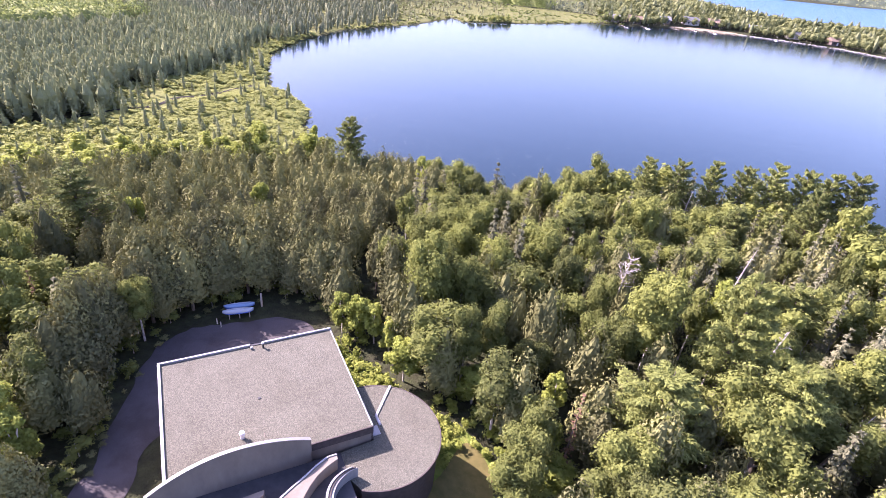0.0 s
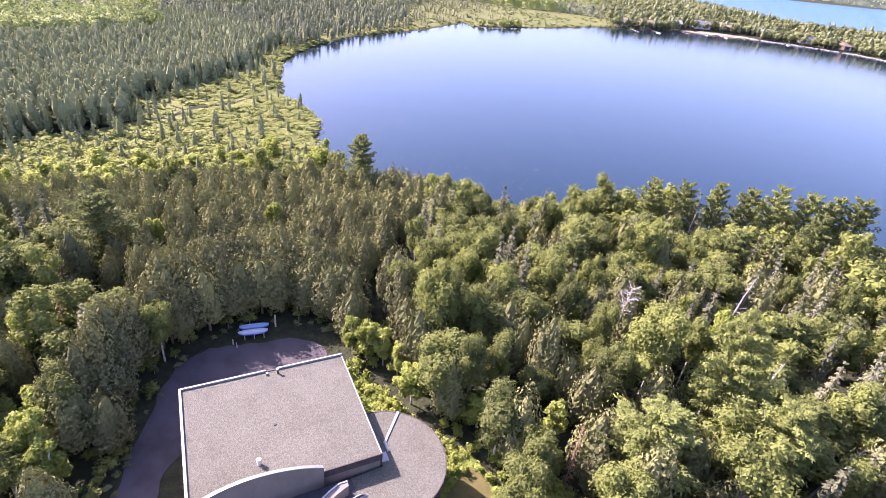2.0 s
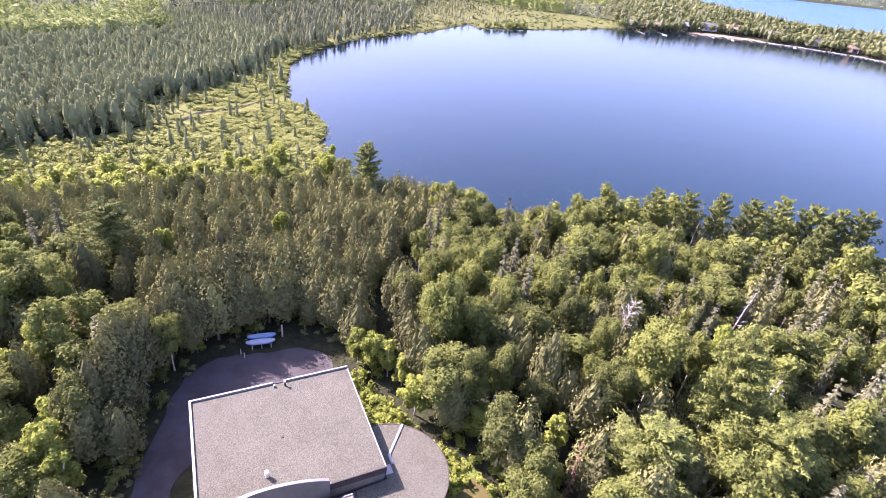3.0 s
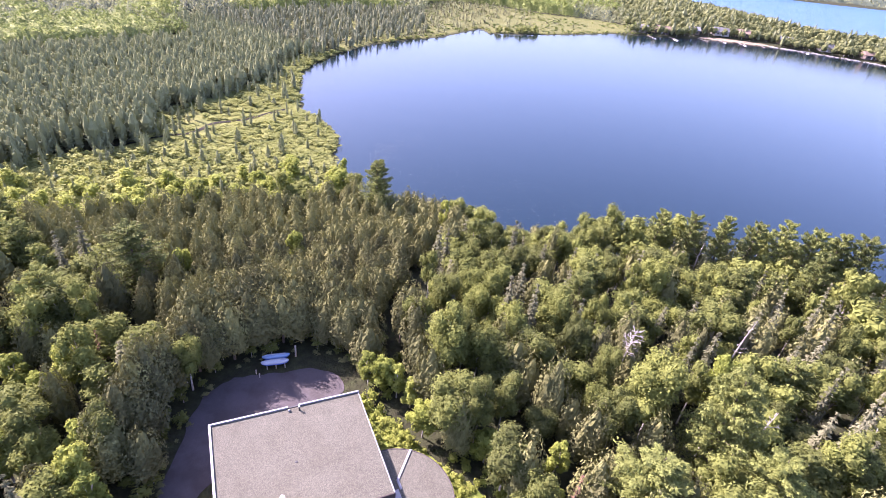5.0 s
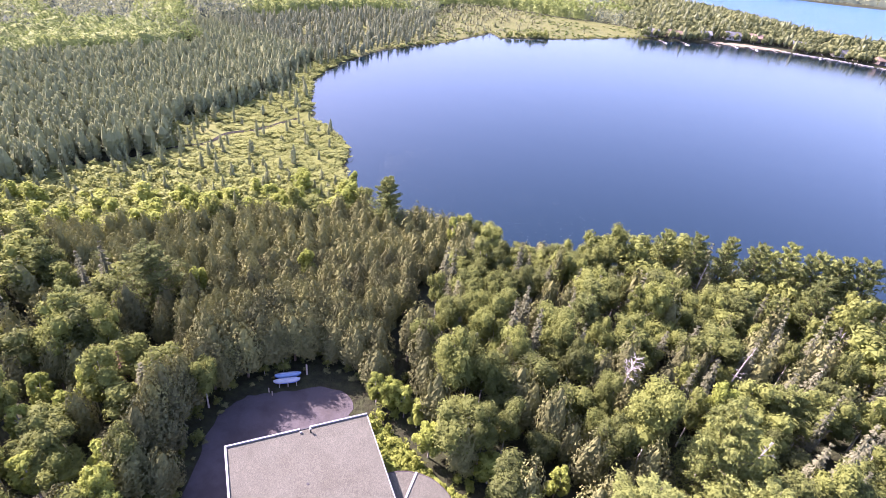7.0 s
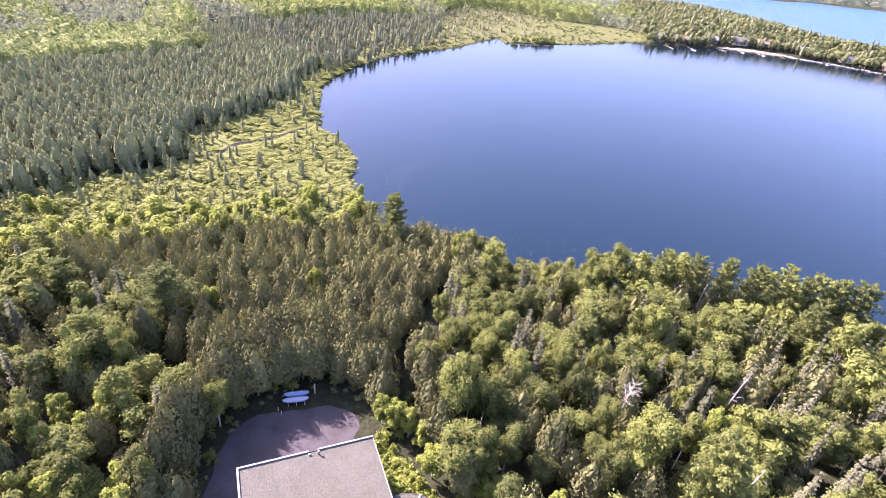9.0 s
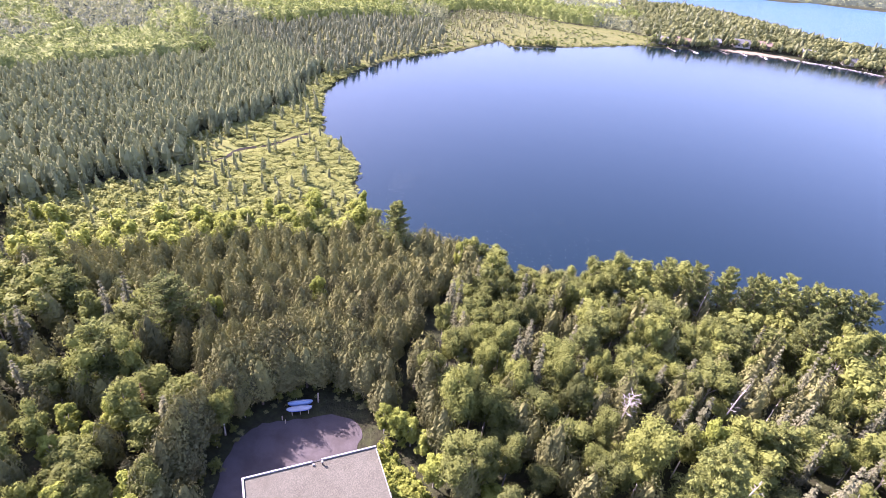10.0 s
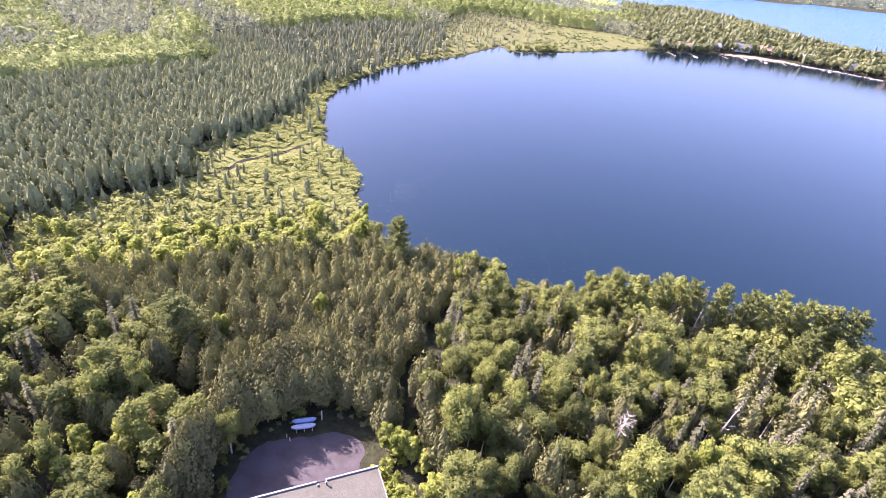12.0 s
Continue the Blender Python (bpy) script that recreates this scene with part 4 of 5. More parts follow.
def plant(kind, x, y, h, w, seed, stuff_name, stuff_label, most=290):
    """The nearest to the clearing as things of their own, the rest as one crowd."""
    order = np.argsort(np.hypot(x + 5, y - 35))
    rng = np.random.default_rng(seed)
    for n, i in enumerate(order[:most]):
        fine = NEAR_BROAD if kind is BROAD and n < 40 else kind
        fine.one(x[i], y[i], h[i], w[i], rng.uniform(0, 6.28), abs(rng.normal(0, 0.03)), rng.uniform(0, 6.28), int(rng.integers(0, 12)))
    rest = order[most:]
    if len(rest):
        kind.mass(stuff_name, x[rest], y[rest], h[rest], w[rest], seed + 1, stuff_label)


# cedar stand
x, y, rng = scatter(-100, 10, 45, 112, 2.85, 101, 0.42)
ok = inside(CEDARS, x, y) & free(x, y) & unclaimed(x, y)
x, y = x[ok], y[ok]
cedar_x, cedar_y = [x], [y]
cedar_h, cedar_w = [1.6 * np.exp(-((x + 32) / 7) ** 2 - ((y - 55) / 6) ** 2) + np.clip(8.3 - 0.008 * (y - 50) + rng.normal(0, 0.8, len(x)), 6.0, 10.5) * (1 - 0.30 * np.exp(-((x - 5) / 7) ** 2 - ((y - 98) / 10) ** 2))], [rng.uniform(0.75, 1.10, len(x))]

# tall row along the yard
row = np.array([(-31.8, 49.5), (-27.5, 54), (-22.5, 56.6), (-17.5, 57.4), (-13, 56)], float)
seg = np.concatenate([a + (b - a) * np.arange(0, 1, 2.1 / np.hypot(*(b - a)))[:, None] for a, b in zip(row, row[1:])])
seg = np.concatenate([seg, seg + [-1.9, 2.2], seg + [-3.4, 4.2]]) + rng.uniform(-0.8, 0.8, (len(seg) * 3, 2))
cedar_x.append(seg[:, 0]); cedar_y.append(seg[:, 1]); cedar_h.append(rng.uniform(8.0, 9.8, len(seg)) + np.repeat([0, 0.8, 1.4], len(seg) // 3)); cedar_w.append(rng.uniform(0.85, 1.15, len(seg)))

side = np.array([(-34.2 + rng.normal(0, 0.8), 31 + 1.25 * i + rng.normal(0, 0.5)) for i in range(16)])
cedar_x.append(side[:, 0]); cedar_y.append(side[:, 1]); cedar_h.append(rng.uniform(9.5, 13.0, 16)); cedar_w.append(rng.uniform(0.95, 1.3, 16))

# mixed wood on both sides of the clearing
x, y, rng = scatter(-120, 150, 8, 112, 3.85, 102, 0.5)
ok = ~inside(CEDARS, x, y) & ~inside(SWAMP, x, y) & free(x, y) & unclaimed(x, y) & ~inside(DARK_WOOD, x, y)
ok &= (y > 24 - 0.12 * np.abs(x)) & (np.abs(x) < 1.05 * y + 40)
x, y = x[ok], y[ok]
r = rng.uniform(0, 1, len(x)) + 0.12 * ripple(x * 0.22, y * 0.22)
left = x < -22
share_b, share_s = np.where(left, 0.52, 0.54), np.where(left, 0.62, 0.74)
share_b = np.where((x > -36) & (x < -7) & (y > 49) & (y < 64), 0.0, share_b)
share_s = np.where((x > -36) & (x < -7) & (y > 49) & (y < 64), 0.0, share_s)
share_s = np.where((x > -15) & (x < 26) & (y < 58), share_b, share_s)
is_b, is_s = r < share_b, (r >= share_b) & (r < share_s)
is_c = (r >= share_s) & (r < 0.95)
is_p = (r >= 0.95) & (y < 84) & ((y > 62) | (x > 36) | (x < -52)) & ~((x > -15) & (x < 14) & (y > 70))
shore_side = smooth(55, 90, y)
dip = (1 - 0.38 * np.exp(-((x - 7) / 6.5) ** 2 - ((y - 99) / 11) ** 2)) * np.where((y > 92) & (x > -40) & (x < 14), 0.66, 1.0) * np.where((x > 69) & (y > 70), 0.78, 1.0)
h_all = dip * (np.where(left, 9.2, 10.6 + 0.9 * shore_side) + rng.normal(0, 1.6, len(x)))
plant(BROAD, x[is_b], y[is_b], h_all[is_b], rng.uniform(0.6, 1.2, is_b.sum()), 201, "leafy_wood", "pale and mid-green leafy trees crowding together", 205)
plant(SPRUCE, x[is_s], y[is_s], h_all[is_s] + 0.5 - 1.6 * smooth(78, 90, y[is_s]), rng.uniform(0.65, 0.95, is_s.sum()), 202, "spruce_wood", "dark pointed spruces among leafy trees")
plant(PINE, x[is_p], y[is_p], h_all[is_p] + 0.8, rng.uniform(0.7, 0.95, is_p.sum()), 203, "pine_wood", "white pines among leafy trees", 30)
cedar_x.append(x[is_c]); cedar_y.append(y[is_c]); cedar_h.append(h_all[is_c]); cedar_w.append(rng.uniform(0.8, 1.1, is_c.sum()))
plant(CEDAR, *map(np.concatenate, (cedar_x, cedar_y, cedar_h, cedar_w)), 204, "cedar_stand", "close stand of dull dark green cedars", 230)

# undergrowth at the wood's edge
x, y, rng = scatter(-70, 60, 16, 62, 1.7, 103)
d_edge = np.minimum(edge_distance(YARD, x, y), edge_distance(np.array(LAWN, float), x, y))
strip = inside(np.array([(-12, 46), (-9.4, 46.6), (-4.4, 42.8), (0.3, 39.4), (3.6, 38.2), (2.6, 37.0), (0.5, 38.6), (-2.6, 40.6), (-6, 41.6), (-9.5, 44)], float), x, y)
ok = (free(x, y, 0.5) & (d_edge < 7) & (rng.uniform(0, 1, len(x)) < 0.75)) | strip
x, y = x[ok], y[ok]
lawn_side = edge_distance(np.array(LAWN, float), x, y) < 3.2
wx, wy = x[lawn_side], y[lawn_side]
SHRUB.leaf = M_SAPLING
SHRUB.mass("lawn_edge_weeds", wx, wy, rng.uniform(0.7, 1.6, len(wx)), rng.uniform(0.45, 0.8, len(wx)), 312, "bright yellow-green weeds along the lawn")
x, y = x[~lawn_side], y[~lawn_side]
gx, gy, rng = scatter(-13, 9, 30, 48, 0.85, 114)
ga, gb = (gx - O_BUILD[0]) * UA[0] + (gy - O_BUILD[1]) * UA[1], (gx - O_BUILD[0]) * VA[0] + (gy - O_BUILD[1]) * VA[1]
clear = ~((ga < 0.6) & (gb > -0.6)) & (np.hypot(ga - 0.5, gb - 13.1) > 6.1) & inside(np.array(LAWN, float), gx, gy)
clear &= ~inside(np.array(MOWN, float), gx, gy)
gx, gy = gx[clear], gy[clear]
SHRUB.mass("tall_grass_and_weeds", gx, gy, rng.uniform(0.35, 0.95, len(gx)), rng.uniform(0.3, 0.55, len(gx)), 315, "bright green weeds and tall grass against the building")
BROAD.mass("undergrowth", x, y, rng.uniform(0.8, 2.4, len(x)) * 1.0, rng.uniform(0.18, 0.4, len(x)), 301, "tangled low green undergrowth along the clearing", [broad_tree(85, 13, 3.0, 170, 0.85, 0.0, 8)])

x, y, rng = scatter(-33, -10, 14, 57, 0.9, 115, 0.5)
ok = (edge_distance(YARD, x, y) < 0.25 + 0.9 * np.clip(ripple(x * 0.6, y * 0.6), 0, 1)) & ((x < -25.5) | (y > 50.5)) & (rng.uniform(0, 1, len(x)) < 0.45)
x, y = x[ok], y[ok]
CEDAR.mass("yard_edge_weeds", x, y, rng.uniform(0.25, 0.8, len(x)), rng.uniform(0.12, 0.25, len(x)), 318, "low dull green weeds creeping over the gravel's edge", [broad_tree(86, 10, 3.0, 130, 0.85, 0.0, 8), broad_tree(87, 10, 2.4, 110, 0.85, 0.0, 6)])

# shrub swamp and its thin spruces
SHRUB.leaf = M_SHRUB
x, y, rng = scatter(-112, -25, 66, 305, 1.75, 104)
open_patch = ripple(x * 0.13 + 3, y * 0.13)
creek_d = edge_distance(CREEK, x, y, False)
wet = smooth(95, 150, y) * smooth(260, 190, y)
ok = inside(SWAMP, x, y) & (shore(x, y) > 1.0) & ((creek_d > 2.2) | ((creek_d > 1.1) & (y > np.interp(x, ck[::-1, 0], ck[::-1, 1])))) & (open_patch < 0.85 - 0.25 * wet + rng.normal(0, 0.25, len(x)))
near_shore = (shore(x, y) > 1.0) & (shore(x, y) < 6) & inside(SWAMP, x, y)
ok |= near_shore
x, y = x[ok], y[ok]
SHRUB.mass("swamp_shrubs", x, y, rng.uniform(0.6, 1.4, len(x)) * (1 + 1.5 * smooth(130, 80, y)) * (0.55 + 0.45 * smooth(3, 9, edge_distance(CREEK, x, y, False))), rng.uniform(1.1, 1.8, len(x)), 302, "pale yellow-green alder and willow bushes in a bog")
x, y, rng = scatter(-112, -30, 70, 305, 4.2, 105)
ok = inside(SWAMP, x, y) & (shore(x, y) > 3) & (edge_distance(CREEK, x, y, False) > 3) & (rng.uniform(0, 1, len(x)) < 0.40)
x, y = x[ok], y[ok]
SPRUCE.leaf = M_HAZED_CONIFER
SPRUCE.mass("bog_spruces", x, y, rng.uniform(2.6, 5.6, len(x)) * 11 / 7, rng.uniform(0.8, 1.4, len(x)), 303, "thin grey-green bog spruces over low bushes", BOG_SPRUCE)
x, y, rng = scatter(-112, -28, 62, 125, 3.4, 106)
ok = inside(SWAMP, x, y) & (edge_distance(CEDARS, x, y) < 22) & (rng.uniform(0, 1, len(x)) < 0.95 * np.exp(-edge_distance(CEDARS, x, y) / 17))
x, y = x[ok], y[ok]
SAPLING.mass("swamp_edge_trees", x, y, rng.uniform(3.0, 6.8, len(x)), rng.uniform(0.8, 1.6, len(x)), 304, "bright green young trees at the edge of the bog")

# young conifers thinning out from the dark wood over the bog
x, y, rng = scatter(-116, -55, 84, 300, 3.0, 113, 0.5)
de = edge_distance(WOOD_EDGE, x, y, False)
ok = inside(SWAMP, x, y) & (shore(x, y) > 2.5) & (rng.uniform(0, 1, len(x)) < 0.75 * np.exp(-de / 7.0))
x, y = x[ok], y[ok]
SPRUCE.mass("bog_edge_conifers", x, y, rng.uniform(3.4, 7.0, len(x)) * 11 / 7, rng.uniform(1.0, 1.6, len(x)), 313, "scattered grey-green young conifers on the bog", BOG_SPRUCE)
# dark conifer wood beyond the bog
x, y, rng = scatter(-320, -40, -10, 390, 2.2, 107, 0.55)
wx, wy = x + 4.0 * ripple(x * 0.21, y * 0.21), y + 3.0 * ripple(y * 0.3, x * 0.27)
ok = inside(DARK_WOOD, wx, wy) & (shore(x, y) > 2) & (np.abs(x) < 1.15 * y + 60)
thin = smooth(215, 300, y + 0.5 * (x + 110))
ok &= rng.uniform(0, 1, len(x)) > 0.62 * thin
sparse = ok & (thin > 0.35)
ok &= thin <= 0.35
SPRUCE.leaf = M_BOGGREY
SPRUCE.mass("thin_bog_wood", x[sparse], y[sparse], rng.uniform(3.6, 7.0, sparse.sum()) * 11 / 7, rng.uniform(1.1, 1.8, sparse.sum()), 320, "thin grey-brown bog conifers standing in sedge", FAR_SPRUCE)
x, y, thin = x[ok], y[ok], thin[ok]
CEDAR.leaf, BROAD.leaf = M_HAZED_CONIFER, M_ASPEN
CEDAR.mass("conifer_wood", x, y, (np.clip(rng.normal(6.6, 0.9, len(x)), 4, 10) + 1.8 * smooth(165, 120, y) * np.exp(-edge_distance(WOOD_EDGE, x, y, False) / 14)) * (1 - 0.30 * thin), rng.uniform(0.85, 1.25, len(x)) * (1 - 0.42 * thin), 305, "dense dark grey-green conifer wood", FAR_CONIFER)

GLADE = np.array([(-215, 176), (-205, 203), (-202, 221), (-192, 234), (-167, 239), (-148, 234), (-130, 223), (-131, 209), (-154, 199), (-163, 180), (-169, 163), (-171, 151), (-200, 150)], float)


# far forest: a sheet of crowns, each a rounded or pointed dome of its own
def crowns(px, py, step, seed):
    """Height of the crowns over the ground at each point, which crown it is (0 to 1), and whether that one is a conifer."""
    ix, iy = np.floor(px / step).astype(int), np.floor(py / step).astype(int)
    best, tone, con = np.zeros(px.shape), np.zeros(px.shape), np.zeros(px.shape)

    def chance(a, b, k):
        v = np.sin(a * 127.1 + b * 311.7 + k * 74.7 + seed) * 43758.5453
        return v - np.floor(v)

    for dx in (-1, 0, 1):
        for dy in (-1, 0, 1):
            a, b = ix + dx, iy + dy
            cx, cy = (a + 0.15 + 0.7 * chance(a, b, 1)) * step, (b + 0.15 + 0.7 * chance(a, b, 2)) * step
            pointed = (ripple(cx * 0.030 + 1, cy * 0.055) + 0.55 * (chance(a, b, 5) - 0.5) > 0.12 - 0.25 * (np.hypot(cx, cy) < 420)) & ~inside(GLADE, cx, cy) | ((cx > 150) & (cy > 700))
            r = step * np.where(pointed, 0.62, 0.80) * (0.8 + 0.4 * chance(a, b, 3))
            h = (6.5 + 4.0 * chance(a, b, 4)) * np.where(pointed, 1.15, 1.0)
            q = np.hypot(px - cx, py - cy) / r
            dome = h * np.where(pointed, np.clip(1 - q * 0.75, 0, 1), np.sqrt(np.clip(1 - q * q * 0.8, 0, 1)))
            win = dome > best
            best = np.where(win, dome, best)
            tone = np.where(win, chance(a, b, 6), tone)
            con = np.where(win, pointed * 1.0, con)
    return best, tone, con


def wooded(px, py):
    """Where the far forest stands."""
    w = ~inside(DARK_WOOD, px, py) & ~inside(MEADOW, px, py) & ~inside(SWAMP, px, py) & (shore(px, py) > 3.5) & ((px < -60) | (py > 300))
    return w & ~((px > 82) & (px < 330) & (py < 640))


for cname, r0, r1, turn_to, grow, dth, step, count, size, clabel in (("far_forest", 165, 520, 0.30, 1.0075, 0.0058, 4.6, 300000, 1.0, "pale green leafy forest"), ("distant_forest", 520, 2000, 0.98, 1.012, 0.0075, 6.5, 170000, 2.3, "hazy pale green forest reaching to the horizon")):
    # the shaded inside of the canopy
    rr = r0 * grow ** np.arange(int(math.log(r1 / r0) / math.log(grow)) + 2)
    TH, RR = np.meshgrid(np.arange(-0.90, turn_to, dth), rr, indexing="ij")
    px, py = RR * np.sin(TH), RR * np.cos(TH)
    woods = wooded(px, py)
    hh, tone, con = crowns(px, py, step, 0.3)
    deep = woods.copy()
    for sx, sy in ((9, 0), (-9, 0), (0, 9), (0, -9), (5, -5), (-5, -5)):
        deep &= wooded(px + sx, py + sy)
    pz = land(px, py) + np.where(deep & (hh > 0.5), hh * 0.72, -1.0)
    m, k = px.shape
    ids = np.arange(m * k).reshape(m, k)
    quad = np.stack([ids[:-1, :-1], ids[:-1, 1:], ids[1:, 1:], ids[1:, :-1]], -1).reshape(-1, 4)
    quad = quad[woods.ravel()[quad].any(1)][:, ::-1]
    used, inv = np.unique(quad, return_inverse=True)
    me = raw_mesh(cname + "_inside", np.stack([px, py, pz], -1).reshape(-1, 3)[used], inv.reshape(-1, 4), M_CANOPY, [("vary", tone.ravel()[used]), ("conifer", con.ravel()[used])], True)
    tagged(new(cname + "_inside", me), clabel, "forest", kind="stuff")
    # leaf clusters over each crown
    rng = np.random.default_rng(int(r0))
    q, a = rng.uniform(r0, r1, count) if r0 < 400 else r0 * (r1 / r0) ** rng.uniform(0, 1, count), rng.uniform(-0.90, turn_to, count)
    px, py = q * np.sin(a), q * np.cos(a)
    keep = wooded(px, py)
    px, py = px[keep], py[keep]
    hh, tone, con = crowns(px, py, step, 0.3)
    e = 0.35
    slope = np.stack([hh - crowns(px + e, py, step, 0.3)[0], hh - crowns(px, py + e, step, 0.3)[0], np.full(len(px), e)], 1)
    keep = hh > 1.0
    q = np.hypot(px, py)
    rim = ~wooded(px * (1 - 9 / q), py * (1 - 9 / q)) & (rng.uniform(0, 1, len(px)) < 0.6)
    pos = np.stack([px, py, land(px, py) + hh * np.where(rim, rng.uniform(0.1, 1, len(px)), 1) - rng.uniform(0, 0.9, len(px))], 1)
    slope[rim] = np.stack([-px[rim] / q[rim], -py[rim] / q[rim], np.full(rim.sum(), 0.5)], 1)
    tone = 0.45 + 0.45 * ripple(px * 0.028 + 2, py * 0.04) + 0.4 * (tone - 0.5) + 0.35 * inside(GLADE, px, py)
    for pick, mat, what in ((keep & (con < 0.5), M_ASPEN, "leafy_crowns"), (keep & (con > 0.5), M_HAZED_CONIFER, "conifer_crowns")):
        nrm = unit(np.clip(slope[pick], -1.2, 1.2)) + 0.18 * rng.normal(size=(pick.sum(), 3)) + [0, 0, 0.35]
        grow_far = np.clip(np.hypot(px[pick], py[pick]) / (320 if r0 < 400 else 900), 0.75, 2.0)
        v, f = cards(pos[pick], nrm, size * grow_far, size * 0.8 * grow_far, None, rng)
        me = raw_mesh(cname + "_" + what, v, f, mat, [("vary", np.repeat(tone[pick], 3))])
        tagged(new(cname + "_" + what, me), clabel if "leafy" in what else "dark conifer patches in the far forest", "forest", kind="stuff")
x, y, rng = scatter(80, 330, 415, 640, 4.1, 109)
ok = (shore(x, y) > 2.5) & ~inside(MEADOW, x, y) & ~((y < 452) & (x > 128) & (x < 188) & (shore(x, y) < 8))
x, y = x[ok], y[ok]
pointed = rng.uniform(0, 1, len(x)) < 0.10
BROAD.leaf = M_FARSHORE
BROAD.mass("peninsula_wood", x[~pointed], y[~pointed], rng.uniform(5.0, 8.5, (~pointed).sum()), rng.uniform(0.75, 1.15, (~pointed).sum()), 308, "green leafy wood on the far shore", FINE_FAR)
CEDAR.mass("peninsula_conifers", x[pointed], y[pointed], rng.uniform(6.5, 10.5, pointed.sum()), rng.uniform(0.9, 1.4, pointed.sum()), 316, "dark conifers in the wood on the far shore", FAR_CONIFER)
x, y, rng = scatter(-70, 95, 290, 475, 4.4, 110, 0.5)
ok = inside(MEADOW, x, y) & (shore(x, y) > 2) & (rng.uniform(0, 1, len(x)) < 0.02 + 0.9 * smooth(30, -58, x - 0.25 * (y - 390)) ** 1.6)
x, y = x[ok], y[ok]
SPRUCE.leaf = M_HAZED_CONIFER
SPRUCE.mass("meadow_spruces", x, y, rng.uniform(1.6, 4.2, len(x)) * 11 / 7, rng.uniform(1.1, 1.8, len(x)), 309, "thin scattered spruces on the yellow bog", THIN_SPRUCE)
x, y, rng = scatter(-70, 95, 290, 475, 3.8, 116, 0.5)
ok = inside(MEADOW, x, y) & (shore(x, y) > 2) & (ripple(x * 0.12, y * 0.2) + rng.normal(0, 0.4, len(x)) > 0.2)
x, y = x[ok], y[ok]
SHRUB.leaf = M_ASPEN
SHRUB.mass("meadow_bushes", x, y, rng.uniform(0.3, 0.9, len(x)), rng.uniform(0.6, 1.4, len(x)), 319, "low olive bushes and tussocks on the bog")
SHRUB.leaf = M_SHRUB
x, y, rng = scatter(-80, 95, 280, 440, 2.6, 111)
ok = (shore(x, y) > 1.2) & (shore(x, y) < 3.6) & (rng.uniform(0, 1, len(x)) < 0.7)
x, y = x[ok], y[ok]
SHRUB.mass("shore_bushes", x, y, rng.uniform(0.7, 1.3, len(x)), rng.uniform(0.6, 1.0, len(x)), 310, "low green bushes along the lake's edge")
BROAD.leaf = M_BROAD
cx, cy = rng.uniform(-12, 14, 22), rng.uniform(2.5, 7, 22)
cy = cy + np.interp(cx, [-15.4, 5, 34], [348, 358, 381])
SHRUB.mass("inlet_copse", cx, cy, rng.uniform(1.8, 3.6, 22), rng.uniform(1.0, 1.6, 22), 317, "small olive copse beside the inlet")
# wood that closes the place behind and beside the camera
x, y, rng = scatter(-170, 210, -120, 40, 14.0, 112, 0.5)
ok = free(x, y, 3) & (np.hypot(x, y) > 14) & ((y < 12) | (np.abs(x) > 1.05 * y + 42)) & ~inside(DARK_WOOD, x, y)
x, y = x[ok], y[ok]
BROAD.mass("wood_behind", x, y, rng.uniform(8, 12, len(x)), rng.uniform(0.9, 1.3, len(x)), 311, "leafy wood round the clearing", FAR_BROAD)

# ---- the building ----
BASE = pose(O_BUILD[0], O_BUILD[1], 0, 0, 0, 31)
building = thing("building", BASE, "flat-roofed beige building with a gravel roof and rounded wing", "building")
ROOF, LOW, FLOOR = 11.55, 10.00, 4.6


def loc(pts):
    """Plan points (along the north edge, southward) as local x, y."""
    return [(a, -b) for a, b in pts]


part("wall", box(-15.7, -0.15, -13.5, -0.15, FLOOR, ROOF - 0.12), M_STUCCO, building)
part("roof", box(-15.675, -0.10, -13.42, -0.205, ROOF - 0.118, ROOF, 0.0), M_ROOF, building, "pale speckled gravel roof")
for nm, bx in (("parapet", (-15.92, -7.85, -0.20, 0.03)), ("parapet", (-6.75, 0.03, -0.20, 0.03))):
    part(nm, box(*bx, ROOF - 0.35, ROOF + 0.19, 0.02), M_FLASH, building, "white metal roof edge")
part("scupper", box(-7.84, -6.76, -0.19, 0.02, ROOF - 0.35, ROOF + 0.06, 0.02), M_DARK, building)
part("parapet", box(-15.92, -15.68, -13.45, -0.205, ROOF - 0.35, ROOF + 0.18, 0.02), M_FLASH, building, "white metal roof edge")
part("roof_edge", box(-0.095, 0.03, -13.45, -0.205, ROOF - 0.10, ROOF + 0.04, 0.02), M_FLASH, building)
# added dark face over the stucco, standing in for the east wall's shadow
part("fascia", box(-0.147, 0.01, -13.45, -0.15, FLOOR, ROOF - 0.12, 0.0), M_FASCIA, building, "east wall face, its shadow put into a dark brown")
part("fascia", box(-5.2, 0.0, -13.58, -13.46, ROOF - 0.75, ROOF + 0.05, 0.01), M_FASCIA, building, "dark brown fascia")


def arch_top(a):
    """Height of the arched wall along its length."""
    s = (a + 10.6) / 6.6
    return 13.72 - (1.30 if a > -10.6 else 2.38) * abs(s * (1.22 if a > -10.6 else 1.0)) ** 2.05


na = 40
al = [-17.2 + (17.2 - 5.3) * i / na for i in range(na + 1)]


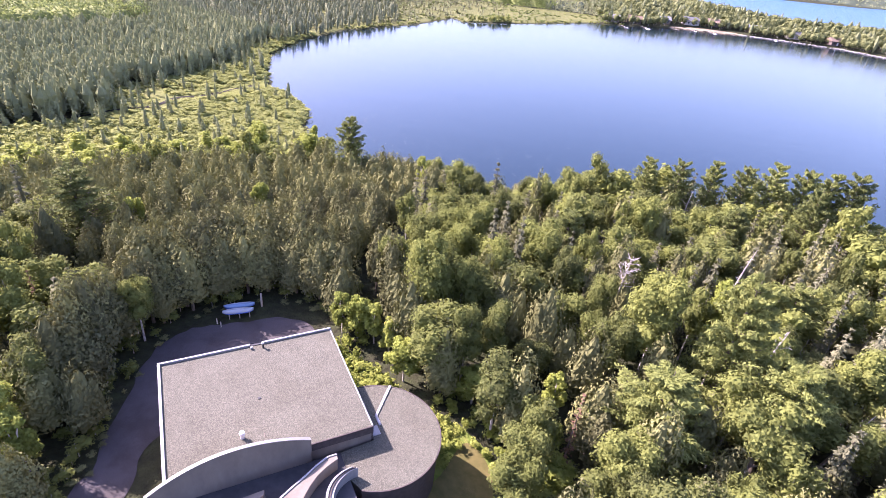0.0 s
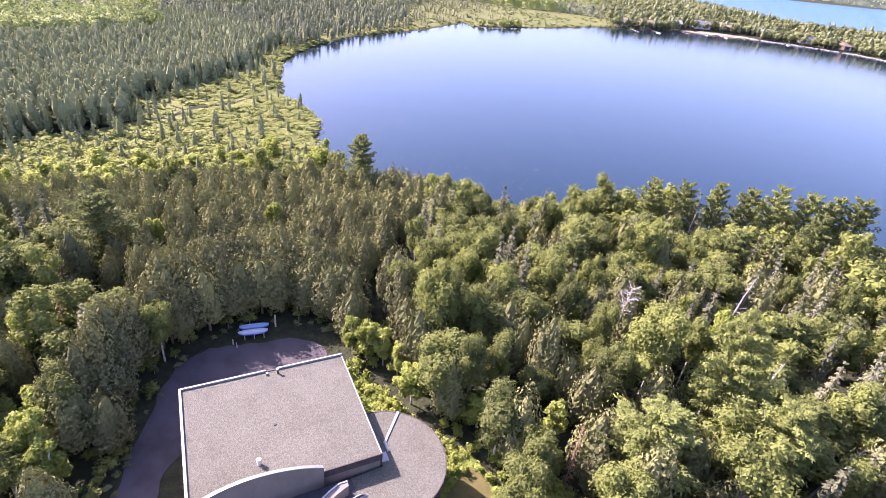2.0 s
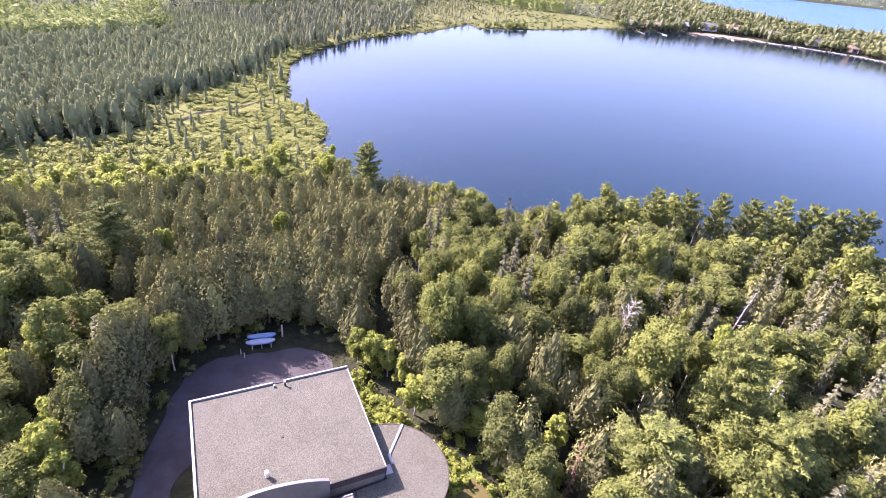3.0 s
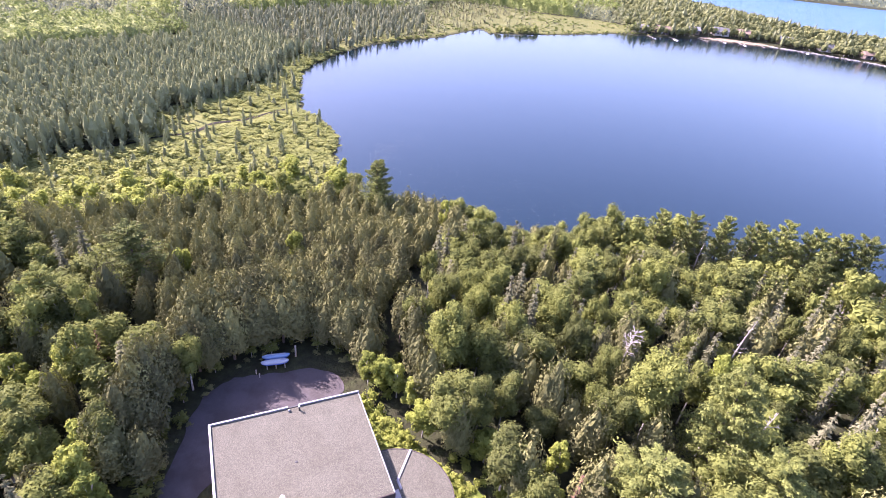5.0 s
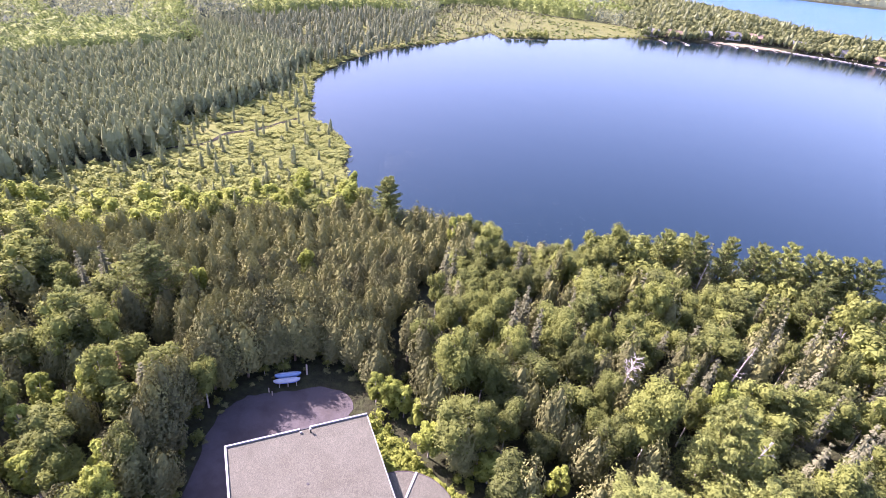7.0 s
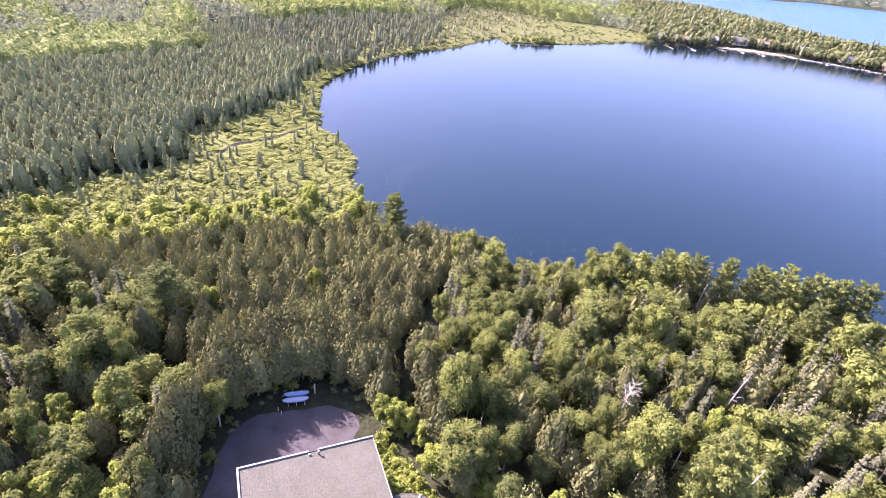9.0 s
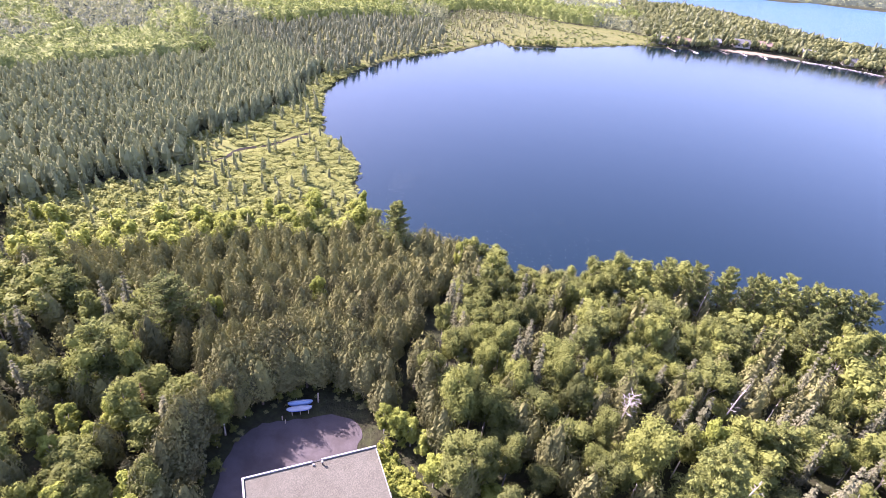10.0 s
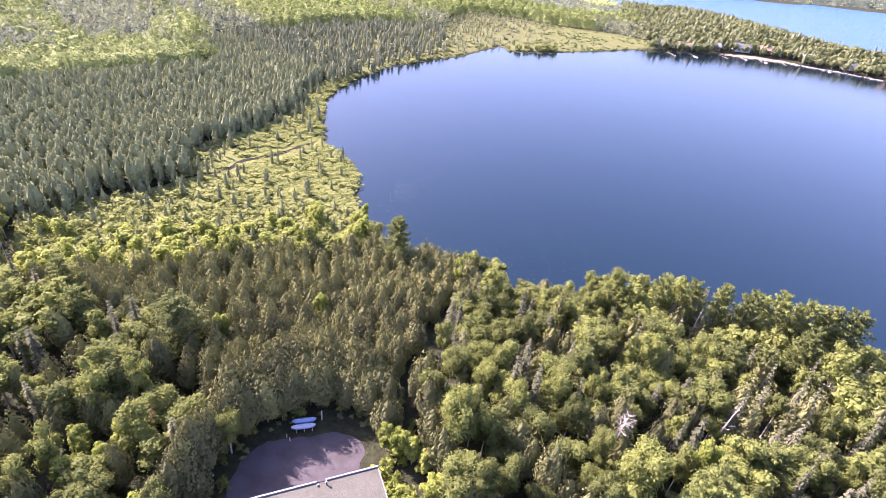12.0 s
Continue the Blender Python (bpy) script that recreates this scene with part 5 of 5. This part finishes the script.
def arch_slab(b0, b1, low, high):
    bm = bmesh.new()
    rows = [[bm.verts.new((a, -b, z)) for b, z in ((b0, low(a)), (b1, low(a)), (b1, high(a)), (b0, high(a)))] for a in al]
    for p, q in zip(rows, rows[1:]):
        for i in range(4):
            bm.faces.new((p[i], p[(i + 1) % 4], q[(i + 1) % 4], q[i]))
    bm.faces.new(rows[0])
    bm.faces.new(rows[-1][::-1])
    return bm


part("arched_wall", arch_slab(13.60, 13.86, lambda a: FLOOR, arch_top), M_STUCCO, building, "smooth grey-beige arched parapet wall")
part("coping", arch_slab(13.59, 13.87, lambda a: arch_top(a) + 0.004, lambda a: arch_top(a) + 0.06), M_COPING, building, "white metal coping")

ring = []
for i in range(34):
    th = radians(-93 + i * (93 + 122) / 33)
    ring.append((0.5 + 5.5 * math.cos(th), 13.1 + 5.6 * math.sin(th)))
wing = [(0.06, 7.52)] + ring[1:] + [(-2.95, 16.6), (-2.95, 13.90), (0.06, 13.68)]
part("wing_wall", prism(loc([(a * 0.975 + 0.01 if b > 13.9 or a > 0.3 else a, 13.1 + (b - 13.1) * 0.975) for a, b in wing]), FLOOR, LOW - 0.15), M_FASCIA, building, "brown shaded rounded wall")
part("wing_roof", prism(loc(wing), LOW - 0.148, LOW), M_ROOF, building, "rounded gravel roof")
rim = bmesh.new()
for (a0, b0), (a1, b1) in zip(ring, ring[1:]):
    n0, n1 = Vector((a0 - 0.5, b0 - 13.1)).normalized(), Vector((a1 - 0.5, b1 - 13.1)).normalized()
    q = [(a0, b0), (a1, b1), (a1 + n1.x * 0.10, b1 + n1.y * 0.10), (a0 + n0.x * 0.10, b0 + n0.y * 0.10)]
    lo = [rim.verts.new((a, -b, LOW - 0.30)) for a, b in q]
    hi = [rim.verts.new((a, -b, LOW + 0.03)) for a, b in q]
    rim.faces.new(hi)
    rim.faces.new(lo[::-1])
    for i in range(4):
        rim.faces.new((lo[i], lo[(i + 1) % 4], hi[(i + 1) % 4], hi[i]))
part("wing_rim", rim, M_FASCIA, building)
part("court_wall", box(-15.7, -2.97, -24.0, -13.88, FLOOR, LOW - 0.2), M_STUCCO, building)
part("court_roof", box(-15.75, -2.96, -24.05, -13.88, LOW - 0.196, LOW - 0.03), M_COURT_SHADE, building, "court roof, its full shade put into a dark grey")
part("joint", prism(loc([(3.42, 8.22), (3.64, 8.36), (1.17, 11.34), (1.18, 12.36), (0.95, 12.38), (0.94, 11.26)]), LOW + 0.002, LOW + 0.10), M_FLASH, building, "white raised roof joint")
part("roof_flashing", box(0.12, 0.80, -13.3, -12.3, LOW + 0.003, LOW + 0.05), M_COPING, building)


def ribbon(outer, inner, z0, z1):
    return prism(loc(outer + inner[::-1]), z0, z1)


FIN_O = [(-3.55, 14.90), (-4.25, 14.90), (-5.2, 15.32), (-6.33, 16.0), (-7.4, 16.55), (-8.34, 17.1), (-10.2, 18.6)]
FIN_I = [(-3.60, 15.35), (-3.96, 15.48), (-4.8, 15.85), (-5.5, 16.30), (-6.2, 16.95), (-6.87, 17.75), (-8.2, 19.6)]
part("fin", ribbon(FIN_O, FIN_I, LOW - 0.02, lambda x, y: 11.25), M_STUCCO, building, "pale curved roof fin")
part("fin_coping", ribbon([(a - 0.04, b - 0.05) for a, b in FIN_O], [(a + 0.03, b + 0.07) for a, b in FIN_O], 11.254, 11.32), M_FLASH, building)
part("fin", ribbon([(-9.30, 15.90), (-10.8, 15.98), (-12.6, 16.7)], [(-9.45, 16.30), (-10.0, 16.55), (-11.4, 17.6)], LOW - 0.02, 11.1), M_STUCCO, building)
arc_o = [(-2.85 - 2.6 * math.sin(radians(q)) * 1.0, 16.4 + 2.6 * (1 - math.cos(radians(q)))) for q in range(0, 86, 9)]
for k, (r0, z1) in enumerate(((0.0, 11.2), (0.17, 11.12), (0.34, 11.04))):
    part("curved_parapet", ribbon([(a + r0 * 1.1, b + r0 * 0.35) for a, b in arc_o], [(a + (r0 + 0.15) * 1.1, b + (r0 + 0.15) * 0.35) for a, b in arc_o], LOW - 0.02, z1), M_COPING if k != 1 else M_FASCIA, building, "stepped pale parapet")

# vents and drains on the roof
vent = thing("roof_vent", BASE @ pose(-10.1, -10.95, ROOF), "white capped vent pipe on the gravel roof", "vent")
part("pipe", rod((0, 0, 0), (0, 0, 0.5), 0.16, 0.16, 14), M_WHITE, vent)
part("cap", rod((0, 0, 0.5), (0, 0, 0.68), 0.24, 0.20, 14), M_WHITE, vent)
vent = thing("roof_vent", BASE @ pose(-6.75, -0.75, ROOF), "small dark gooseneck vent with a pale hood by the roof edge", "vent")
part("pipe", rod((0, 0, 0), (0, 0, 0.46), 0.09, 0.09, 12), M_DARK, vent)
part("hood", box(-0.12, 0.12, -0.10, 0.20, 0.46, 0.62, 0.04), M_COPING, vent)
vent = thing("roof_vent", BASE @ pose(-7.8, -0.55, ROOF), "small white vent box at the roof edge", "vent")
part("hood", box(-0.12, 0.12, -0.12, 0.12, 0.0, 0.24, 0.03), M_COPING, vent)
drain = thing("roof_drain", BASE @ pose(-8.17, -7.16, ROOF), "small dark roof drain in the gravel", "drain")
part("grate", rod((0, 0, 0), (0, 0, 0.07), 0.16, 0.12, 12), M_DARK, drain)
stick = thing("stick", BASE @ pose(-8.45, -11.35, ROOF + 0.035), "short dark branch lying on the roof gravel", "branch")
v, f = tube([(0, 0.3, 0), (0.03, 0.1, 0.02), (0.0, -0.1, 0.0), (0.12, -0.3, 0.02)], [0.03, 0.035, 0.03, 0.02], 5)
new("twig", raw_mesh("twig", v, f, M_BARK)).parent = stick


# ---- kayaks and posts in the yard ----
def hull(length, beam, depth, blunt=3.6):
    """An upturned kayak hull: a loft of rounded sections, keel up."""
    bm, rows = bmesh.new(), []
    for i in range(17):
        s = -1 + 2 * i / 16
        w = beam / 2 * max(0.05, (1 - abs(s) ** blunt)) ** 0.6
        d = depth * (0.55 + 0.45 * (1 - abs(s) ** 2))
        row = []
        for j in range(12):
            q = 2 * math.pi * j / 12
            c, sn = math.cos(q), math.sin(q)
            row.append(bm.verts.new((s * length / 2, w * c, (d * 0.62 * sn if sn > 0 else d * 0.38 * sn) + 0.16 * abs(s) ** 3 * depth)))
        rows.append(row)
    for p, q in zip(rows, rows[1:]):
        for j in range(12):
            bm.faces.new((p[j], p[(j + 1) % 12], q[(j + 1) % 12], q[j]))
    bm.faces.new(rows[0])
    bm.faces.new(rows[-1][::-1])
    for f in bm.faces:
        f.smooth = True
    return bm


gz = float(land(-24, 50.5))
for kx, ky, kz, mat, lab in ((-24.2, 50.20, 0.82, M_KPALE, "pale lavender kayak lying keel up on a rack"), (-24.5, 51.25, 0.82, M_KSKY, "light blue kayak with a dark blue underside on a rack")):
    kayak = thing("kayak", pose(kx, ky, gz + kz, 0, 0, 24), lab, "kayak", "kayaks on the rack")
    part("hull", hull(3.6, 0.92, 0.55), mat, kayak)
    bm = hull(3.5, 0.97, 0.30)
    bmesh.ops.translate(bm, verts=bm.verts[:], vec=(0, 0, -0.10))
    part("deck", bm, M_KBLUE, kayak, "dark blue deck")
    part("keel_strip", box(-1.35, 1.35, -0.03, 0.03, 0.345, 0.375, 0.005), M_WHITE, kayak)
    part("cockpit_rim", box(-0.5, 0.5, -0.25, 0.25, -0.26, -0.20, 0.01), M_DARK, kayak)
rack = thing("kayak_rack", pose(-24.35, 50.8, gz, 0, 0, 24), "low weathered wooden kayak rack with pale posts", "rack")
for px in (-1.15, 0.0, 1.15):
    for py in (-1.0, 1.0):
        part("post", box(px - 0.055, px + 0.055, py - 0.055, py + 0.055, -0.1, 0.62, 0.008), M_POST, rack)
    part("rail", box(px - 0.05, px + 0.05, -1.1, 1.1, 0.54, 0.625, 0.008), M_POST, rack)
for px, py, h, r in ((-26.0, 48.3, 0.75, 0.075), (-25.3, 47.8, 0.8, 0.075), (-22.3, 52.7, 1.9, 0.13)):
    post = thing("post", pose(px, py, float(land(px, py))), "tall pale wooden post at the edge of the trees" if h > 1 else "short pale wooden stake in the gravel", "post")
    part("shaft", rod((0, 0, -0.1), (0, 0, h), r, r * 0.92, 9), M_POST, post)
    part("top", rod((0, 0, h), (0, 0, h + 0.05), r * 0.92, r * 0.5, 9), M_POST, post)

# ---- the far shore ----
M_ROOFS = [plain("grey_shingles", (0.13, 0.13, 0.13), 0.9), plain("brown_shingles", (0.17, 0.12, 0.09), 0.85), plain("pale_metal_roof", (0.19, 0.195, 0.20), 0.7)]
M_WALLS = [plain("cream_siding", (0.34, 0.31, 0.26), 0.8), plain("brown_siding", (0.10, 0.078, 0.065), 0.8), plain("log_wall", (0.17, 0.125, 0.085), 0.85)]
M_PANE = Mat("window_glass", 0.08, 0.0, 0.6).colour((0.03, 0.035, 0.04)).m


def cottage(x, y, w, d, h, turn, i):
    z = float(land(x, y))
    ob = thing("cottage", pose(x, y, z, 0, 0, turn), ("small cream lakeside cottage with a grey roof", "brown lakeside cottage under trees", "low log cottage with a pale roof")[i % 3], "house", "cottages on the far shore")
    part("wall", box(-w / 2, w / 2, -d / 2, d / 2, -0.3, h), M_WALLS[i % 3], ob)
    bm = bmesh.new()
    o = 0.45
    vs = [bm.verts.new(c) for c in ((-w / 2 - o, -d / 2 - o, h), (w / 2 + o, -d / 2 - o, h), (w / 2 + o, d / 2 + o, h), (-w / 2 - o, d / 2 + o, h), (-w / 2 - o, 0, h + d * 0.32), (w / 2 + o, 0, h + d * 0.32))]
    for f in ((0, 1, 5, 4), (2, 3, 4, 5), (0, 4, 3), (1, 2, 5), (0, 3, 2, 1)):
        bm.faces.new([vs[j] for j in f])
    part("roof", bm, M_ROOFS[i % 3], ob)
    for wx in (-w * 0.28, w * 0.28):
        part("window", box(wx - 0.7, wx + 0.7, -d / 2 - 0.06, -d / 2 + 0.02, 0.9, 2.1), M_PANE, ob)
    part("door", box(-0.45, 0.45, -d / 2 - 0.07, -d / 2 + 0.02, 0.0, 2.05), M_WHITE, ob)


for i, (hx, hy, w, d) in enumerate(((88, 430, 9, 7), (104, 434, 10, 7), (128, 446, 9, 7), (150, 454, 11, 8), (167, 456, 9, 7), (196, 452, 10, 7), (222, 444, 9, 7), (247, 434, 9, 7))):
    cottage(hx, hy, w, d, 2.7, -18 + 9 * (i % 4), i)


def dock(x, y, turn, length):
    ob = thing("dock", pose(x, y, 0.0, 0, 0, turn), "narrow grey wooden dock reaching into the lake", "dock", "docks on the far shore")
    part("deck", box(-0.6, 0.6, -length, 1.0, 0.38, 0.5, 0.02), M_DOCK, ob)
    for py in (-length + 0.3, -length / 2, 0.3):
        for px in (-0.75, 0.75):
            part("pile", rod((px, py, -1.4), (px, py, 0.8), 0.1, 0.1, 6), M_DOCK, ob)


def boat(x, y, turn):
    ob = thing("motor_boat", pose(x, y, 0.12, 0, 0, turn), "small white motor boat moored by a dock", "boat", "boats on the far shore")
    bm = hull(5.0, 1.9, 0.9)
    bmesh.ops.rotate(bm, verts=bm.verts[:], cent=(0, 0, 0), matrix=Matrix.Rotation(math.pi, 3, "X"))
    part("hull", bm, M_WHITE, ob)
    part("windscreen", box(0.3, 0.45, -0.6, 0.6, 0.3, 0.75, 0.02), M_PANE, ob)
    part("outboard", box(-2.6, -2.3, -0.2, 0.2, 0.0, 0.8, 0.04), M_DARK, ob)


for dx, dy, tn, ln in ((92, 417.5, 20, 8), (108, 423, 25, 8), (131, 434.5, 25, 9), (146, 440, 10, 9), (160, 440, 0, 9), (176, 440, 0, 9), (203, 438, -12, 8), (232, 430, -20, 8)):
    dock(dx, dy, tn, ln)
for bx, by, tn in ((95, 412, 110), (111, 417, 115), (149, 433.5, 95), (163, 433, 90), (206, 432, 80)):
    boat(bx, by, tn)
draped("beach", rounded([(130, 436), (144, 440.5), (184, 440.5), (188, 443), (178, 445.5), (150, 446), (134, 441)], 2), 0.10, M_SAND, "pale sandy beach and mown bank", "beach")

rng = np.random.default_rng(5)
sv, sf, so = [], [], 0
for i in range(420):
    q = rng.uniform(0, 1)
    a, b = [((184, 441), (213, 436)), ((213, 436), (248, 424)), ((248, 424), (270, 402)), ((270, 402), (330, 369))][int(q * 4) % 4]
    w = rng.uniform(0, 1)
    px, py = a[0] + (b[0] - a[0]) * w + rng.normal(0, 0.4), a[1] + (b[1] - a[1]) * w + rng.normal(0, 0.5)
    d = float(shore(px, py))
    py += d * 0.8
    r = rng.uniform(0.35, 0.9)
    v, f = blob((px, py, 0.1), (r, r, r * 0.6), rng, 3, 5)
    sv.append(v); sf.append(f + so); so += len(v)
tagged(new("shore_stones", raw_mesh("shore_stones", np.concatenate(sv), np.concatenate(sf), M_STONE)), "pale stones along the far water's edge", "stones", kind="stuff")

# lily pads
pv, pf, po = [], [], 0
for cx, cy, sx, sy, m in ((-31, 141, 2.0, 4.5, 110), (-27, 152, 3, 6, 40), (6, 122, 14, 9, 150), (0, 112, 5, 4, 40), (-8, 135, 14, 8, 50)):
    for _ in range(m):
        px, py, r = rng.normal(cx, sx), rng.normal(cy, sy), rng.uniform(0.06, 0.15)
        if float(shore(px, py)) > -0.8:
            continue
        q = np.linspace(0.25, 2 * np.pi - 0.25, 7) + rng.uniform(0, 6)
        pv.append(np.c_[np.r_[px, px + r * np.cos(q)], np.r_[py, py + r * np.sin(q)], np.full(8, 0.02)])
        pf.append(np.array([(0, 1 + 2 * i, 2 + 2 * i, 3 + 2 * i) for i in range(3)]) + po)
        po += 8
tagged(new("lily_pads", raw_mesh("lily_pads", np.concatenate(pv), np.concatenate(pf), M_LILY)), "scattered pale lily pads floating on the lake", "lily pads", kind="stuff")
